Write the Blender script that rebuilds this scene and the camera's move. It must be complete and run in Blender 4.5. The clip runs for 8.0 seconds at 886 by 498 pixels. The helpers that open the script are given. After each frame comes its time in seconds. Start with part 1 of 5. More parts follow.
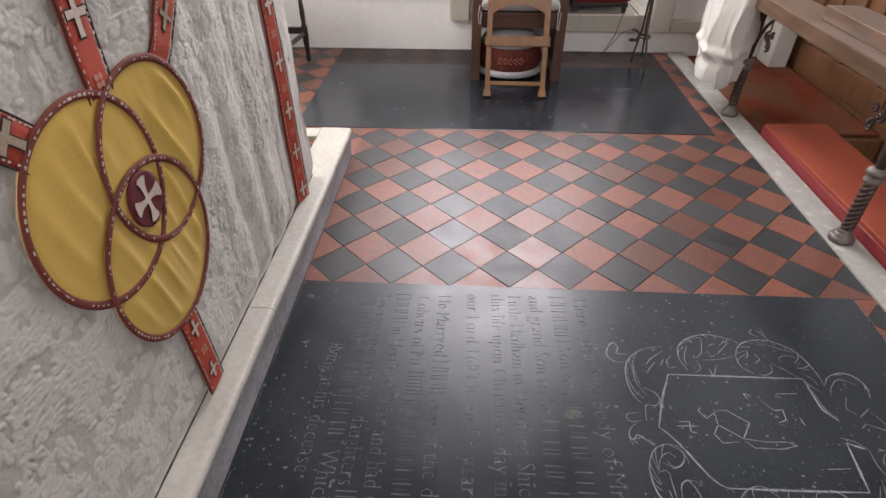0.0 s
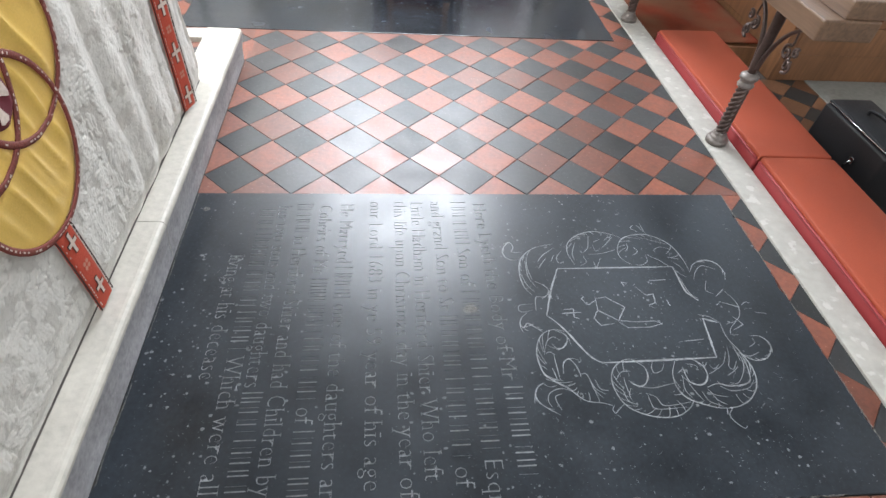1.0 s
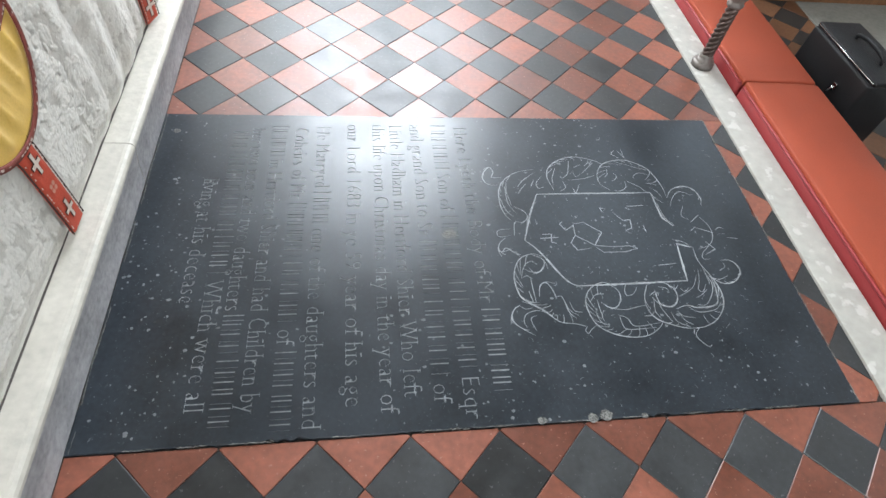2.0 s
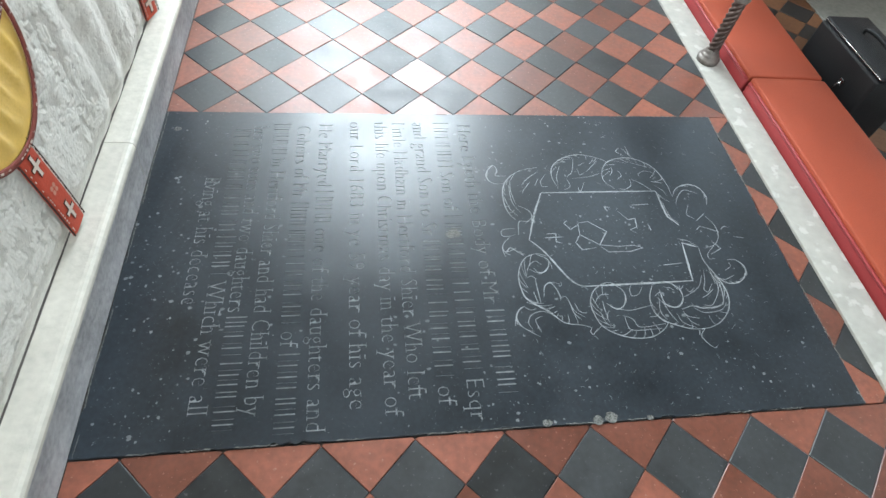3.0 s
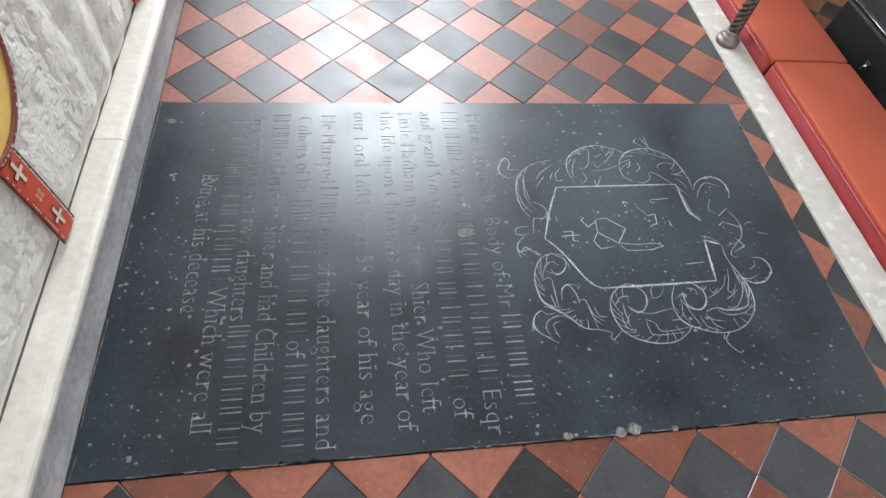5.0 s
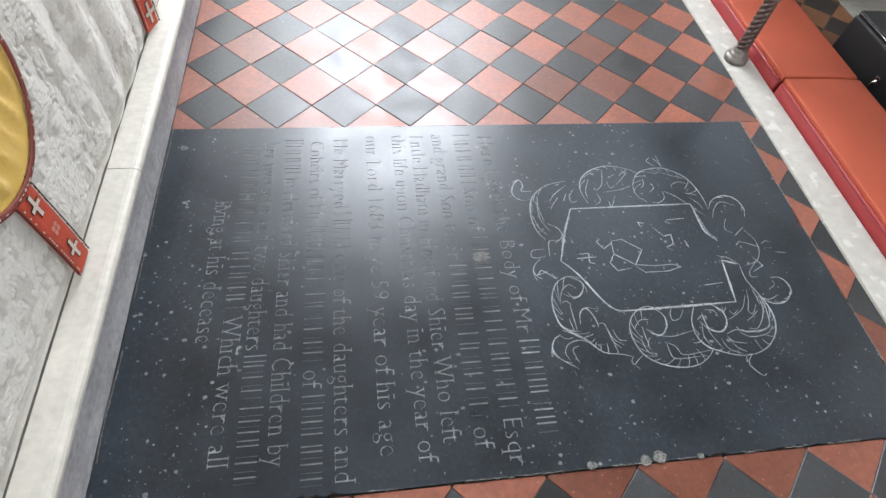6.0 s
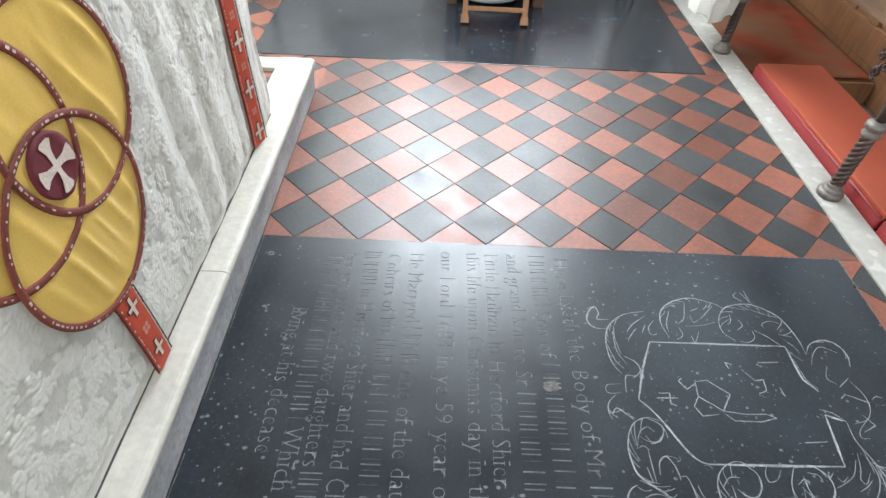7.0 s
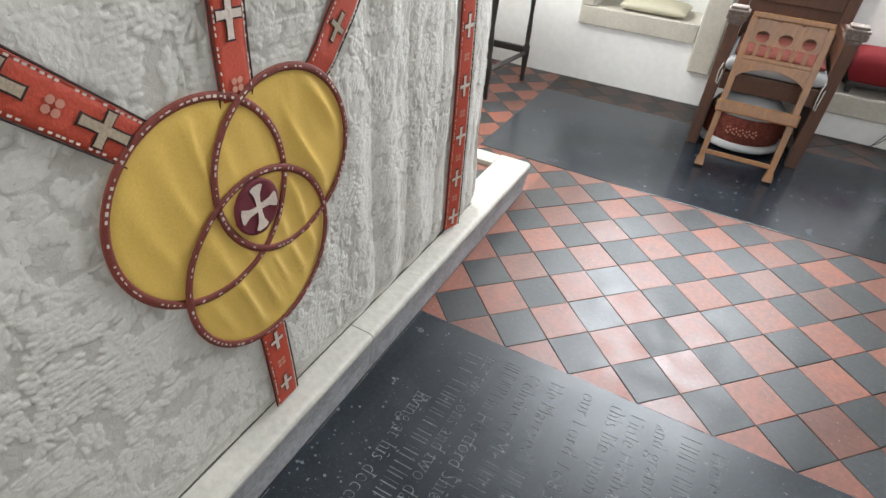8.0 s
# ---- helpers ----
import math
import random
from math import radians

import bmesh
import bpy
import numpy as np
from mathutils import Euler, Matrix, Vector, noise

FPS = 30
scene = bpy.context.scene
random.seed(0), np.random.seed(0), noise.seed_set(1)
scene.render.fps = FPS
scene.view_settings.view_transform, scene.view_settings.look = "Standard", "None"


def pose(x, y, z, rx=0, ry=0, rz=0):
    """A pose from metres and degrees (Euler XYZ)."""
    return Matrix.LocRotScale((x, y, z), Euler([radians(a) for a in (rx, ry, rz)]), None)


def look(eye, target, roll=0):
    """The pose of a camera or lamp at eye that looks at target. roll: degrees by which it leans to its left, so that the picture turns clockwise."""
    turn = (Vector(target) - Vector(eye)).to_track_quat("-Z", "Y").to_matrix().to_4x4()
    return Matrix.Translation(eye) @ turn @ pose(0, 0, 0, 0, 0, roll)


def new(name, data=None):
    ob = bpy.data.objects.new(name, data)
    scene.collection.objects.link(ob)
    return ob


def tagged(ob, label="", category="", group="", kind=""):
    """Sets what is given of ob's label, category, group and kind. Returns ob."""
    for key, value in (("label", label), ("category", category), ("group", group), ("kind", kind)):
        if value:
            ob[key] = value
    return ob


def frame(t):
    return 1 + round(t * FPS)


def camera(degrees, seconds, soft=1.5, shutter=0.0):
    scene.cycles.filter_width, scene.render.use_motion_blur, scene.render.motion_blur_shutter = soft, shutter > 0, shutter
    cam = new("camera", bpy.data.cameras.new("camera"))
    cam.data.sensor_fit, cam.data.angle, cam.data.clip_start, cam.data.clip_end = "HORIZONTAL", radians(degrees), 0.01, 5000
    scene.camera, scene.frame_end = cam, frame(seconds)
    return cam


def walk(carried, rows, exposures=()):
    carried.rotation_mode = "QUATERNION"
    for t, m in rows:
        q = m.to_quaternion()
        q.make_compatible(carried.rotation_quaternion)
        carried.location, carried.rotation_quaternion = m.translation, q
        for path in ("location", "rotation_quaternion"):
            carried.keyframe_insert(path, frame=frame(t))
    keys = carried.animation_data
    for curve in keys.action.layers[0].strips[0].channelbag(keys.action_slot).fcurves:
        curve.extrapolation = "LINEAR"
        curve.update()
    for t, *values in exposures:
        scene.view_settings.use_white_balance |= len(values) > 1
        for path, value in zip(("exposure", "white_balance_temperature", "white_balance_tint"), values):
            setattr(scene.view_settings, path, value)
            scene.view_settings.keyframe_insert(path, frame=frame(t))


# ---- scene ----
from functools import lru_cache

from mathutils.geometry import delaunay_2d_cdt

cam = camera(78.7, 8.0)
EXPOSURES = (
    (0.0, -0.53, 6750, 19), (0.5, 0.0, 6480, 13), (1.0, 0.24, 6260, 10), (1.7, 0.38, 6220, 9), (3.0, 0.43, 6010, 2), (3.6, 0.43, 6010, 2),
    (4.0, 0.42, 6270, 10), (6.0, 0.43, 6270, 10), (7.0, 0.36, 6170, 6), (7.5, 0.1, 6240, 5), (8.0, -0.08, 6350, 8))
PATH = [
    (0, (0.486, -1.468, 1.299), (0.401, 0.114, 0.078), -0.1),
    (0.5, (0.518, -1.492, 1.294), (0.604, -0.013, -0.05), 2.7),
    (0.7, (0.538, -1.494, 1.3), (0.669, -0.068, -0.096), 3.7),
    (1, (0.55, -1.507, 1.294), (0.761, -0.137, -0.148), 5.9),
    (1.2, (0.5469, -1.5081, 1.2955), (0.8011, -0.1991, -0.1933), 7.602),
    (1.5, (0.559, -1.51, 1.295), (0.833, -0.293, -0.269), 9),
    (1.7, (0.559, -1.515, 1.287), (0.834, -0.333, -0.302), 9.3),
    (2.8, (0.5483, -1.4894, 1.2872), (0.8234, -0.3496, -0.333), 9.7692),
    (3, (0.549, -1.484, 1.291), (0.822, -0.351, -0.334), 9.7),
    (3.5, (0.551, -1.476, 1.289), (0.823, -0.343, -0.336), 9.5),
    (4, (0.539, -1.444, 1.273), (0.817, -0.333, -0.367), 9.9),
    (4.2, (0.5311, -1.4242, 1.2733), (0.8129, -0.3377, -0.3816), 10.4367),
    (5.3, (0.5209, -1.3703, 1.2517), (0.7971, -0.3123, -0.4229), 10.1633),
    (5.5, (0.526, -1.365, 1.248), (0.793, -0.306, -0.428), 9.7),
    (6, (0.489, -1.344, 1.26), (0.763, -0.239, -0.385), 8.9),
    (6.2, (0.472, -1.339, 1.258), (0.735, -0.181, -0.351), 7.9),
    (6.5, (0.447, -1.329, 1.266), (0.628, -0.074, -0.28), 5.7),
    (6.8, (0.4614, -1.3113, 1.2768), (0.5828, 0.0132, -0.2149), 4.379),
    (7, (0.475, -1.293, 1.282), (0.504, 0.111, -0.142), 3.3),
    (7.2, (0.505, -1.268, 1.281), (0.437, 0.199, -0.076), 3.7),
    (7.5, (0.532, -1.248, 1.293), (0.254, 0.283, 0.035), 6.7),
    (7.7, (0.542, -1.23, 1.281), (0.094, 0.301, 0.075), 6.9),
    (8, (0.543, -1.205, 1.303), (-0.151, 0.234, 0.1), 4.6),
]
walk(cam, [(t, look(eye, target, roll)) for t, eye, target, roll in PATH], EXPOSURES)

# ---- world, sun, window light and added fill lamps ----
world = bpy.data.worlds.new("sky")
scene.world = world
world.use_nodes = True
wn = world.node_tree
sky = wn.nodes.new("ShaderNodeTexSky")
sky.sky_type, sky.sun_disc, sky.sun_elevation, sky.sun_rotation = "NISHITA", False, radians(38), radians(200)
wn.links.new(sky.outputs[0], wn.nodes["Background"].inputs[0])
wn.nodes["Background"].inputs[1].default_value = 0.12


def area_light(name, at, target, width, height, watts, colour=(1, 1, 1)):
    data = bpy.data.lights.new(name, "AREA")
    data.shape, data.size, data.size_y, data.energy, data.color = "RECTANGLE", width, height, watts, colour
    ob = new(name, data)
    ob.matrix_world = look(at, target)
    return ob


WALL_Y = 2.69
WIN_X0, WIN_X1, WIN_Z0, WIN_Z1 = 0.0, 1.50, 1.15, 3.2
area_light("side_window_light", ((WIN_X0 + WIN_X1) / 2, WALL_Y + 0.12, (WIN_Z0 + WIN_Z1) / 2), ((WIN_X0 + WIN_X1) / 2, 0, (WIN_Z0 + WIN_Z1) / 2 - 1.0), WIN_X1 - WIN_X0, WIN_Z1 - WIN_Z0, 232, (0.93, 0.955, 1.0))
# added to brighten the tiles and wall beyond the altar; the window is assumed
area_light("east_fill_light", (-1.58, 1.75, 2.1), (0.2, 2.2, 0.0), 0.8, 1.3, 72, (1.0, 0.98, 0.94))
# unseen lamp added for a bluish sheen on the slab's right part
area_light("choir_sheen_light", (3.8, WALL_Y + 0.12, 3.4), (2.4, 0, 1.2), 1.5, 2.4, 30, (0.82, 0.92, 1.0))
# fill added behind the camera to brighten the far wall; its window is invented
area_light("opposite_fill_light", (1.2, -4.1, 3.0), (1.0, 0, 0.5), 1.6, 2.4, 100, (0.97, 0.98, 1.0))
# weak warm fill added from the nave side, no known source there
area_light("nave_fill_light", (6.9, -0.5, 3.2), (0.0, -0.3, 0.5), 2.2, 2.4, 20, (1.0, 0.96, 0.9))


# ---- materials ----
def mat(name, colour, rough=0.6, metal=0.0, bump=0.0, scale=40.0, vary=0.25, island=0.0, blotch=4.0, spec=0.5, coat=0.0, grain=None, gloss=0.1, fleck=None):
    """Two scales of noise on the colour, fine relief, some roughness variation; island: spread of tone from piece to piece."""
    m = bpy.data.materials.new(name)
    m.use_nodes = True
    nt = m.node_tree
    bsdf = nt.nodes["Principled BSDF"]
    N = nt.nodes.new
    tc = N("ShaderNodeTexCoord")
    geo = N("ShaderNodeNewGeometry")
    fine, big = N("ShaderNodeTexNoise"), N("ShaderNodeTexNoise")
    fine.inputs["Scale"].default_value, fine.inputs["Detail"].default_value = scale, 6
    big.inputs["Scale"].default_value, big.inputs["Detail"].default_value = blotch, 4
    if grain:
        run = N("ShaderNodeVectorMath")
        run.operation = "MULTIPLY"
        run.inputs[1].default_value = grain
        nt.links.new(geo.outputs["Position"], run.inputs[0])
        nt.links.new(run.outputs[0], fine.inputs["Vector"])
        fine.inputs["Distortion"].default_value = 0.6
    else:
        nt.links.new(geo.outputs["Position"], fine.inputs["Vector"])
    nt.links.new(geo.outputs["Position"], big.inputs["Vector"])
    add = N("ShaderNodeMath")
    add.operation = "ADD"
    nt.links.new(fine.outputs["Fac"], add.inputs[0])
    nt.links.new(big.outputs["Fac"], add.inputs[1])
    tone = N("ShaderNodeMapRange")
    tone.inputs["From Min"].default_value, tone.inputs["From Max"].default_value = 0.6, 1.4
    tone.inputs["To Min"].default_value, tone.inputs["To Max"].default_value = 1 - vary, 1 + vary
    nt.links.new(add.outputs[0], tone.inputs["Value"])
    last = tone.outputs["Result"]
    if island:
        info = N("ShaderNodeObjectInfo")
        piece = N("ShaderNodeMapRange")
        piece.inputs["To Min"].default_value, piece.inputs["To Max"].default_value = 1 - island, 1 + island
        nt.links.new(info.outputs["Random"], piece.inputs["Value"])
        mul = N("ShaderNodeMath")
        mul.operation = "MULTIPLY"
        nt.links.new(last, mul.inputs[0])
        nt.links.new(piece.outputs["Result"], mul.inputs[1])
        last = mul.outputs[0]
    mix = N("ShaderNodeVectorMath")
    mix.operation = "SCALE"
    mix.inputs[0].default_value = colour
    nt.links.new(last, mix.inputs["Scale"])
    tint = mix.outputs[0]
    if fleck:
        dots, pick, over = N("ShaderNodeTexNoise"), N("ShaderNodeMapRange"), N("ShaderNodeMix")
        dots.inputs["Scale"].default_value, dots.inputs["Detail"].default_value = fleck[1], 3
        nt.links.new(geo.outputs["Position"], dots.inputs["Vector"])
        pick.inputs["From Min"].default_value, pick.inputs["From Max"].default_value = fleck[2], fleck[2] + fleck[3]
        nt.links.new(dots.outputs["Fac"], pick.inputs["Value"])
        over.data_type = "RGBA"
        over.inputs["B"].default_value = (*fleck[0], 1)
        nt.links.new(pick.outputs["Result"], over.inputs["Factor"])
        nt.links.new(tint, over.inputs["A"])
        tint = over.outputs["Result"]
    nt.links.new(tint, bsdf.inputs["Base Color"])
    rr = N("ShaderNodeMapRange")
    rr.inputs["To Min"].default_value, rr.inputs["To Max"].default_value = max(rough - gloss, 0.03), min(rough + gloss, 1)
    nt.links.new(big.outputs["Fac"], rr.inputs["Value"])
    if island:
        wear = N("ShaderNodeMath")
        wear.operation = "MULTIPLY_ADD"
        wear.inputs[1].default_value, wear.inputs[2].default_value = 0.15, -0.075
        nt.links.new(info.outputs["Random"], wear.inputs[0])
        total = N("ShaderNodeMath")
        total.operation = "ADD"
        nt.links.new(rr.outputs["Result"], total.inputs[0])
        nt.links.new(wear.outputs[0], total.inputs[1])
        nt.links.new(total.outputs[0], bsdf.inputs["Roughness"])
    else:
        nt.links.new(rr.outputs["Result"], bsdf.inputs["Roughness"])
    bsdf.inputs["Metallic"].default_value = metal
    bsdf.inputs["Specular IOR Level"].default_value = spec
    bsdf.inputs["Coat Weight"].default_value = coat
    if bump:
        b = N("ShaderNodeBump")
        b.inputs["Strength"].default_value, b.inputs["Distance"].default_value = bump, 0.004
        nt.links.new(fine.outputs["Fac"], b.inputs["Height"])
        nt.links.new(b.outputs["Normal"], bsdf.inputs["Normal"])
    return m


def damask(name, ground, motif):
    """Woven brocade: raised leafy motifs, lighter than the satin ground, with ribbed threads."""
    m = bpy.data.materials.new(name)
    m.use_nodes = True
    nt = m.node_tree
    bsdf, N = nt.nodes["Principled BSDF"], nt.nodes.new
    geo = N("ShaderNodeNewGeometry")
    leaf, edge, thread = N("ShaderNodeTexNoise"), N("ShaderNodeTexNoise"), N("ShaderNodeTexNoise")
    for node, scale, detail, warp in ((leaf, 22.0, 3.0, 0.7), (edge, 75.0, 3.0, 0.4), (thread, 420.0, 2.0, 0.0)):
        node.inputs["Scale"].default_value, node.inputs["Detail"].default_value, node.inputs["Distortion"].default_value = scale, detail, warp
        nt.links.new(geo.outputs["Position"], node.inputs["Vector"])
    mask = N("ShaderNodeMapRange")
    mask.interpolation_type = "SMOOTHSTEP"
    mask.inputs["From Min"].default_value, mask.inputs["From Max"].default_value = 0.47, 0.53
    woven = N("ShaderNodeAttribute")
    woven.attribute_name = "woven"
    blend = N("ShaderNodeMath")
    blend.operation = "MULTIPLY_ADD"
    blend.inputs[1].default_value, blend.inputs[2].default_value = 0.9, -0.45
    nt.links.new(woven.outputs["Fac"], blend.inputs[0])
    worn = N("ShaderNodeMath")
    worn.operation = "ADD"
    nt.links.new(blend.outputs[0], worn.inputs[0])
    nt.links.new(leaf.outputs["Fac"], worn.inputs[1])
    nt.links.new(worn.outputs[0], mask.inputs["Value"])
    vein = N("ShaderNodeMapRange")
    vein.interpolation_type = "SMOOTHSTEP"
    vein.inputs["From Min"].default_value, vein.inputs["From Max"].default_value = 0.42, 0.56
    nt.links.new(edge.outputs["Fac"], vein.inputs["Value"])
    both = N("ShaderNodeMath")
    both.operation = "MULTIPLY_ADD"
    both.inputs[1].default_value = 0.75
    nt.links.new(mask.outputs["Result"], both.inputs[0])
    half = N("ShaderNodeMath")
    half.operation = "MULTIPLY"
    half.inputs[1].default_value = 0.25
    nt.links.new(vein.outputs["Result"], half.inputs[0])
    nt.links.new(half.outputs[0], both.inputs[2])
    mix = N("ShaderNodeMix")
    mix.data_type = "RGBA"
    mix.inputs["A"].default_value, mix.inputs["B"].default_value = (*ground, 1), (*motif, 1)
    nt.links.new(both.outputs[0], mix.inputs["Factor"])
    nt.links.new(mix.outputs["Result"], bsdf.inputs["Base Color"])
    rr = N("ShaderNodeMapRange")
    rr.inputs["To Min"].default_value, rr.inputs["To Max"].default_value = 0.42, 0.8
    nt.links.new(mask.outputs["Result"], rr.inputs["Value"])
    nt.links.new(rr.outputs["Result"], bsdf.inputs["Roughness"])
    b1, b2 = N("ShaderNodeBump"), N("ShaderNodeBump")
    b1.inputs["Strength"].default_value, b1.inputs["Distance"].default_value = 0.5, 0.003
    b2.inputs["Strength"].default_value, b2.inputs["Distance"].default_value = 0.35, 0.001
    nt.links.new(both.outputs[0], b1.inputs["Height"])
    nt.links.new(thread.outputs["Fac"], b2.inputs["Height"])
    nt.links.new(b1.outputs["Normal"], b2.inputs["Normal"])
    nt.links.new(b2.outputs["Normal"], bsdf.inputs["Normal"])
    bsdf.inputs["Sheen Weight"].default_value = 0.15
    return m


M = {
    "plaster": mat("white_plaster", (0.86, 0.855, 0.83), 0.85, bump=0.25, scale=25, vary=0.06),
    "stone": mat("grey_limestone", (0.53, 0.50, 0.43), 0.8, bump=0.4, scale=60, vary=0.15),
    "kerb": mat("pale_kerb_stone", (0.475, 0.452, 0.395), 0.55, bump=0.4, scale=50, vary=0.17, blotch=5),
    "kerb_face": mat("grey_cement_edge", (0.34, 0.335, 0.34), 0.8, bump=0.5, scale=60, vary=0.35, blotch=9),
    "marble": mat("worn_white_marble", (0.36, 0.352, 0.315), 0.5, bump=0.5, scale=34, vary=0.15, blotch=12, fleck=((0.46, 0.455, 0.42), 16, 0.59, 0.05)),
    "red_tile": mat("red_clay_tile", (0.158, 0.047, 0.025), 0.45, bump=0.10, scale=60, vary=0.35, island=0.34, spec=0.75, blotch=14, gloss=0.18, fleck=((0.26, 0.13, 0.095), 110, 0.66, 0.05)),
    "dark_tile": mat("dark_clay_tile", (0.019, 0.021, 0.022), 0.465, bump=0.10, scale=60, vary=0.45, island=0.3, spec=0.68, blotch=14, gloss=0.18, fleck=((0.075, 0.078, 0.078), 110, 0.66, 0.05)),
    "brown_tile": mat("brown_clay_tile", (0.125, 0.055, 0.024), 0.6, bump=0.2, scale=90, vary=0.35, island=0.3),
    # far wall's shade put into these two colours; the black also paves the lower floor
    "shaded_tile": mat("shaded_brown_tile", (0.048, 0.025, 0.018), 0.6, bump=0.2, scale=90, vary=0.3, island=0.3),
    "black_tile": mat("deep_black_tile", (0.018, 0.017, 0.016), 0.6, bump=0.2, scale=90, vary=0.3, island=0.2),
    "grout": mat("dark_joint", (0.075, 0.066, 0.06), 0.9, bump=0.3, scale=120),
    "slab": mat("black_ledger_marble", (0.0155, 0.0205, 0.0262), 0.345, bump=0.05, scale=90, vary=0.45, blotch=6, spec=0.54, gloss=0.14, fleck=((0.05, 0.056, 0.06), 150, 0.665, 0.05)),
    "slab_far": mat("black_floor_slab", (0.012, 0.0165, 0.023), 0.24, bump=0.04, scale=30, vary=0.5, blotch=5, spec=0.75),
    "engraved": mat("pale_engraving", (0.30, 0.315, 0.322), 0.95, vary=0.55, spec=0.15, blotch=14, scale=120),
    "paving": mat("grey_paving", (0.20, 0.20, 0.18), 0.7, bump=0.4, scale=50, vary=0.25),
    "chipped": mat("chipped_stone", (0.13, 0.13, 0.12), 0.8, bump=1.0, scale=200, vary=0.95, blotch=110),
    "mortar": mat("pale_crumbled_mortar", (0.15, 0.147, 0.135), 0.9, bump=0.8, scale=200, vary=0.7, blotch=90),
    "speck": mat("pale_fleck", (0.155, 0.168, 0.172), 0.6, vary=0.4, blotch=90),
    "faded_pink": mat("faded_pink_thread", (0.45, 0.20, 0.14), 0.8, vary=0.2),
    "pale_iron": mat("worn_pale_iron", (0.17, 0.15, 0.135), 0.5, 0.4, bump=0.3, scale=100, vary=0.35),
    "carved_oak": mat("grey_carved_oak", (0.16, 0.12, 0.10), 0.6, bump=0.5, scale=120, vary=0.5, blotch=50),
    "linen": mat("white_linen", (0.60, 0.59, 0.54), 0.9, bump=0.2, scale=200, vary=0.06),
    "damask": damask("cream_damask", (0.43, 0.411, 0.36), (0.55, 0.53, 0.475)),
    "gold_cloth": mat("gold_satin", (0.66, 0.44, 0.105), 0.36, bump=0.08, scale=220, vary=0.10),
    "red_strap": mat("red_orphrey", (0.42, 0.055, 0.025), 0.7, bump=0.3, scale=200, vary=0.2),
    "braid": mat("russet_braid", (0.16, 0.030, 0.018), 0.75, bump=0.5, scale=260, vary=0.4),
    "silver": mat("silver_thread", (0.56, 0.47, 0.40), 0.5, bump=0.3, scale=200, vary=0.2),
    "dark_thread": mat("dark_thread", (0.035, 0.014, 0.010), 0.8, vary=0.3),
    "tan_thread": mat("tan_thread", (0.34, 0.27, 0.19), 0.6, bump=0.3, scale=200, vary=0.3),
    "maroon": mat("maroon_velvet", (0.12, 0.012, 0.02), 0.85, vary=0.2),
    "oak": mat("dark_oak", (0.092, 0.042, 0.024), 0.42, bump=0.25, scale=70, vary=0.4, grain=(1, 1, 0.07)),
    "rail_oak": mat("pale_worn_oak", (0.135, 0.082, 0.050), 0.36, bump=0.25, scale=70, vary=0.5, grain=(1, 0.06, 1)),
    "panel_oak": mat("brown_oak_panel", (0.185, 0.088, 0.040), 0.42, bump=0.2, scale=60, vary=0.4, grain=(1, 1, 0.07)),
    "honey": mat("honey_oak", (0.25, 0.110, 0.034), 0.4, bump=0.2, scale=70, vary=0.35, grain=(1, 1, 0.1)),
    "black_wood": mat("blackened_wood", (0.022, 0.017, 0.014), 0.45, vary=0.3),
    "iron": mat("wrought_iron", (0.075, 0.050, 0.042), 0.45, 0.5, bump=0.3, scale=120, vary=0.4),
    "post_iron": mat("bronzed_iron", (0.075, 0.052, 0.044), 0.42, 0.55, bump=0.3, scale=100, vary=0.4),
    "vinyl": mat("orange_red_vinyl", (0.30, 0.058, 0.027), 0.6, bump=0.15, scale=300, vary=0.16, spec=0.3),
    "piping": mat("crimson_vinyl", (0.235, 0.020, 0.022), 0.5, bump=0.1, scale=300, vary=0.1),
    "carpet": mat("red_carpet", (0.175, 0.038, 0.019), 0.95, bump=0.5, scale=300, vary=0.4, blotch=6, spec=0.1, fleck=((0.15, 0.080, 0.045), 3.2, 0.38, 0.3)),
    "case": mat("black_case_leather", (0.010, 0.010, 0.011), 0.5, bump=0.2, scale=250, vary=0.3, spec=0.25),
    "chrome": mat("chrome", (0.6, 0.6, 0.6), 0.25, 1.0, vary=0.1),
    "tapestry": mat("red_tapestry", (0.125, 0.032, 0.022), 0.9, bump=0.5, scale=140, vary=0.7, blotch=45, spec=0.2),
    "grey_cloth": mat("grey_cloth", (0.42, 0.43, 0.43), 0.9, bump=0.2, scale=200, vary=0.08),
    "cream_cushion": mat("cream_cushion", (0.50, 0.47, 0.36), 0.9, bump=0.3, scale=120, vary=0.1),
    "red_velvet": mat("red_velvet", (0.22, 0.008, 0.014), 0.85, bump=0.3, scale=200, vary=0.2),
    # for the unseen ceiling: tone set by how dark the slab's reflection should be
    "roof": mat("unseen_roof_tone", (0.30, 0.27, 0.235), 0.8, vary=0.3),
}


# ---- mesh helpers ----
def finish(bm, smooth=False):
    bmesh.ops.recalc_face_normals(bm, faces=bm.faces[:])
    me = bpy.data.meshes.new("mesh")
    bm.to_mesh(me)
    bm.free()
    if smooth:
        for p in me.polygons:
            p.use_smooth = True
    return me


def part(name, bm, material, parent=None, label="", smooth=False):
    ob = new(name, finish(bm, smooth))
    ob.data.materials.append(M[material])
    if parent is not None:
        ob.parent = parent
    if label:
        ob["label"] = label
    return ob


def thing(name, label, category, group="", at=(0, 0, 0)):
    ob = new(name)
    ob.location = at
    ob.empty_display_size = 0.05
    return tagged(ob, label, category, group)


def structure(name, bm, material, label, smooth=False):
    return tagged(part(name, bm, material, None, label, smooth), label, "structure", kind="structure")


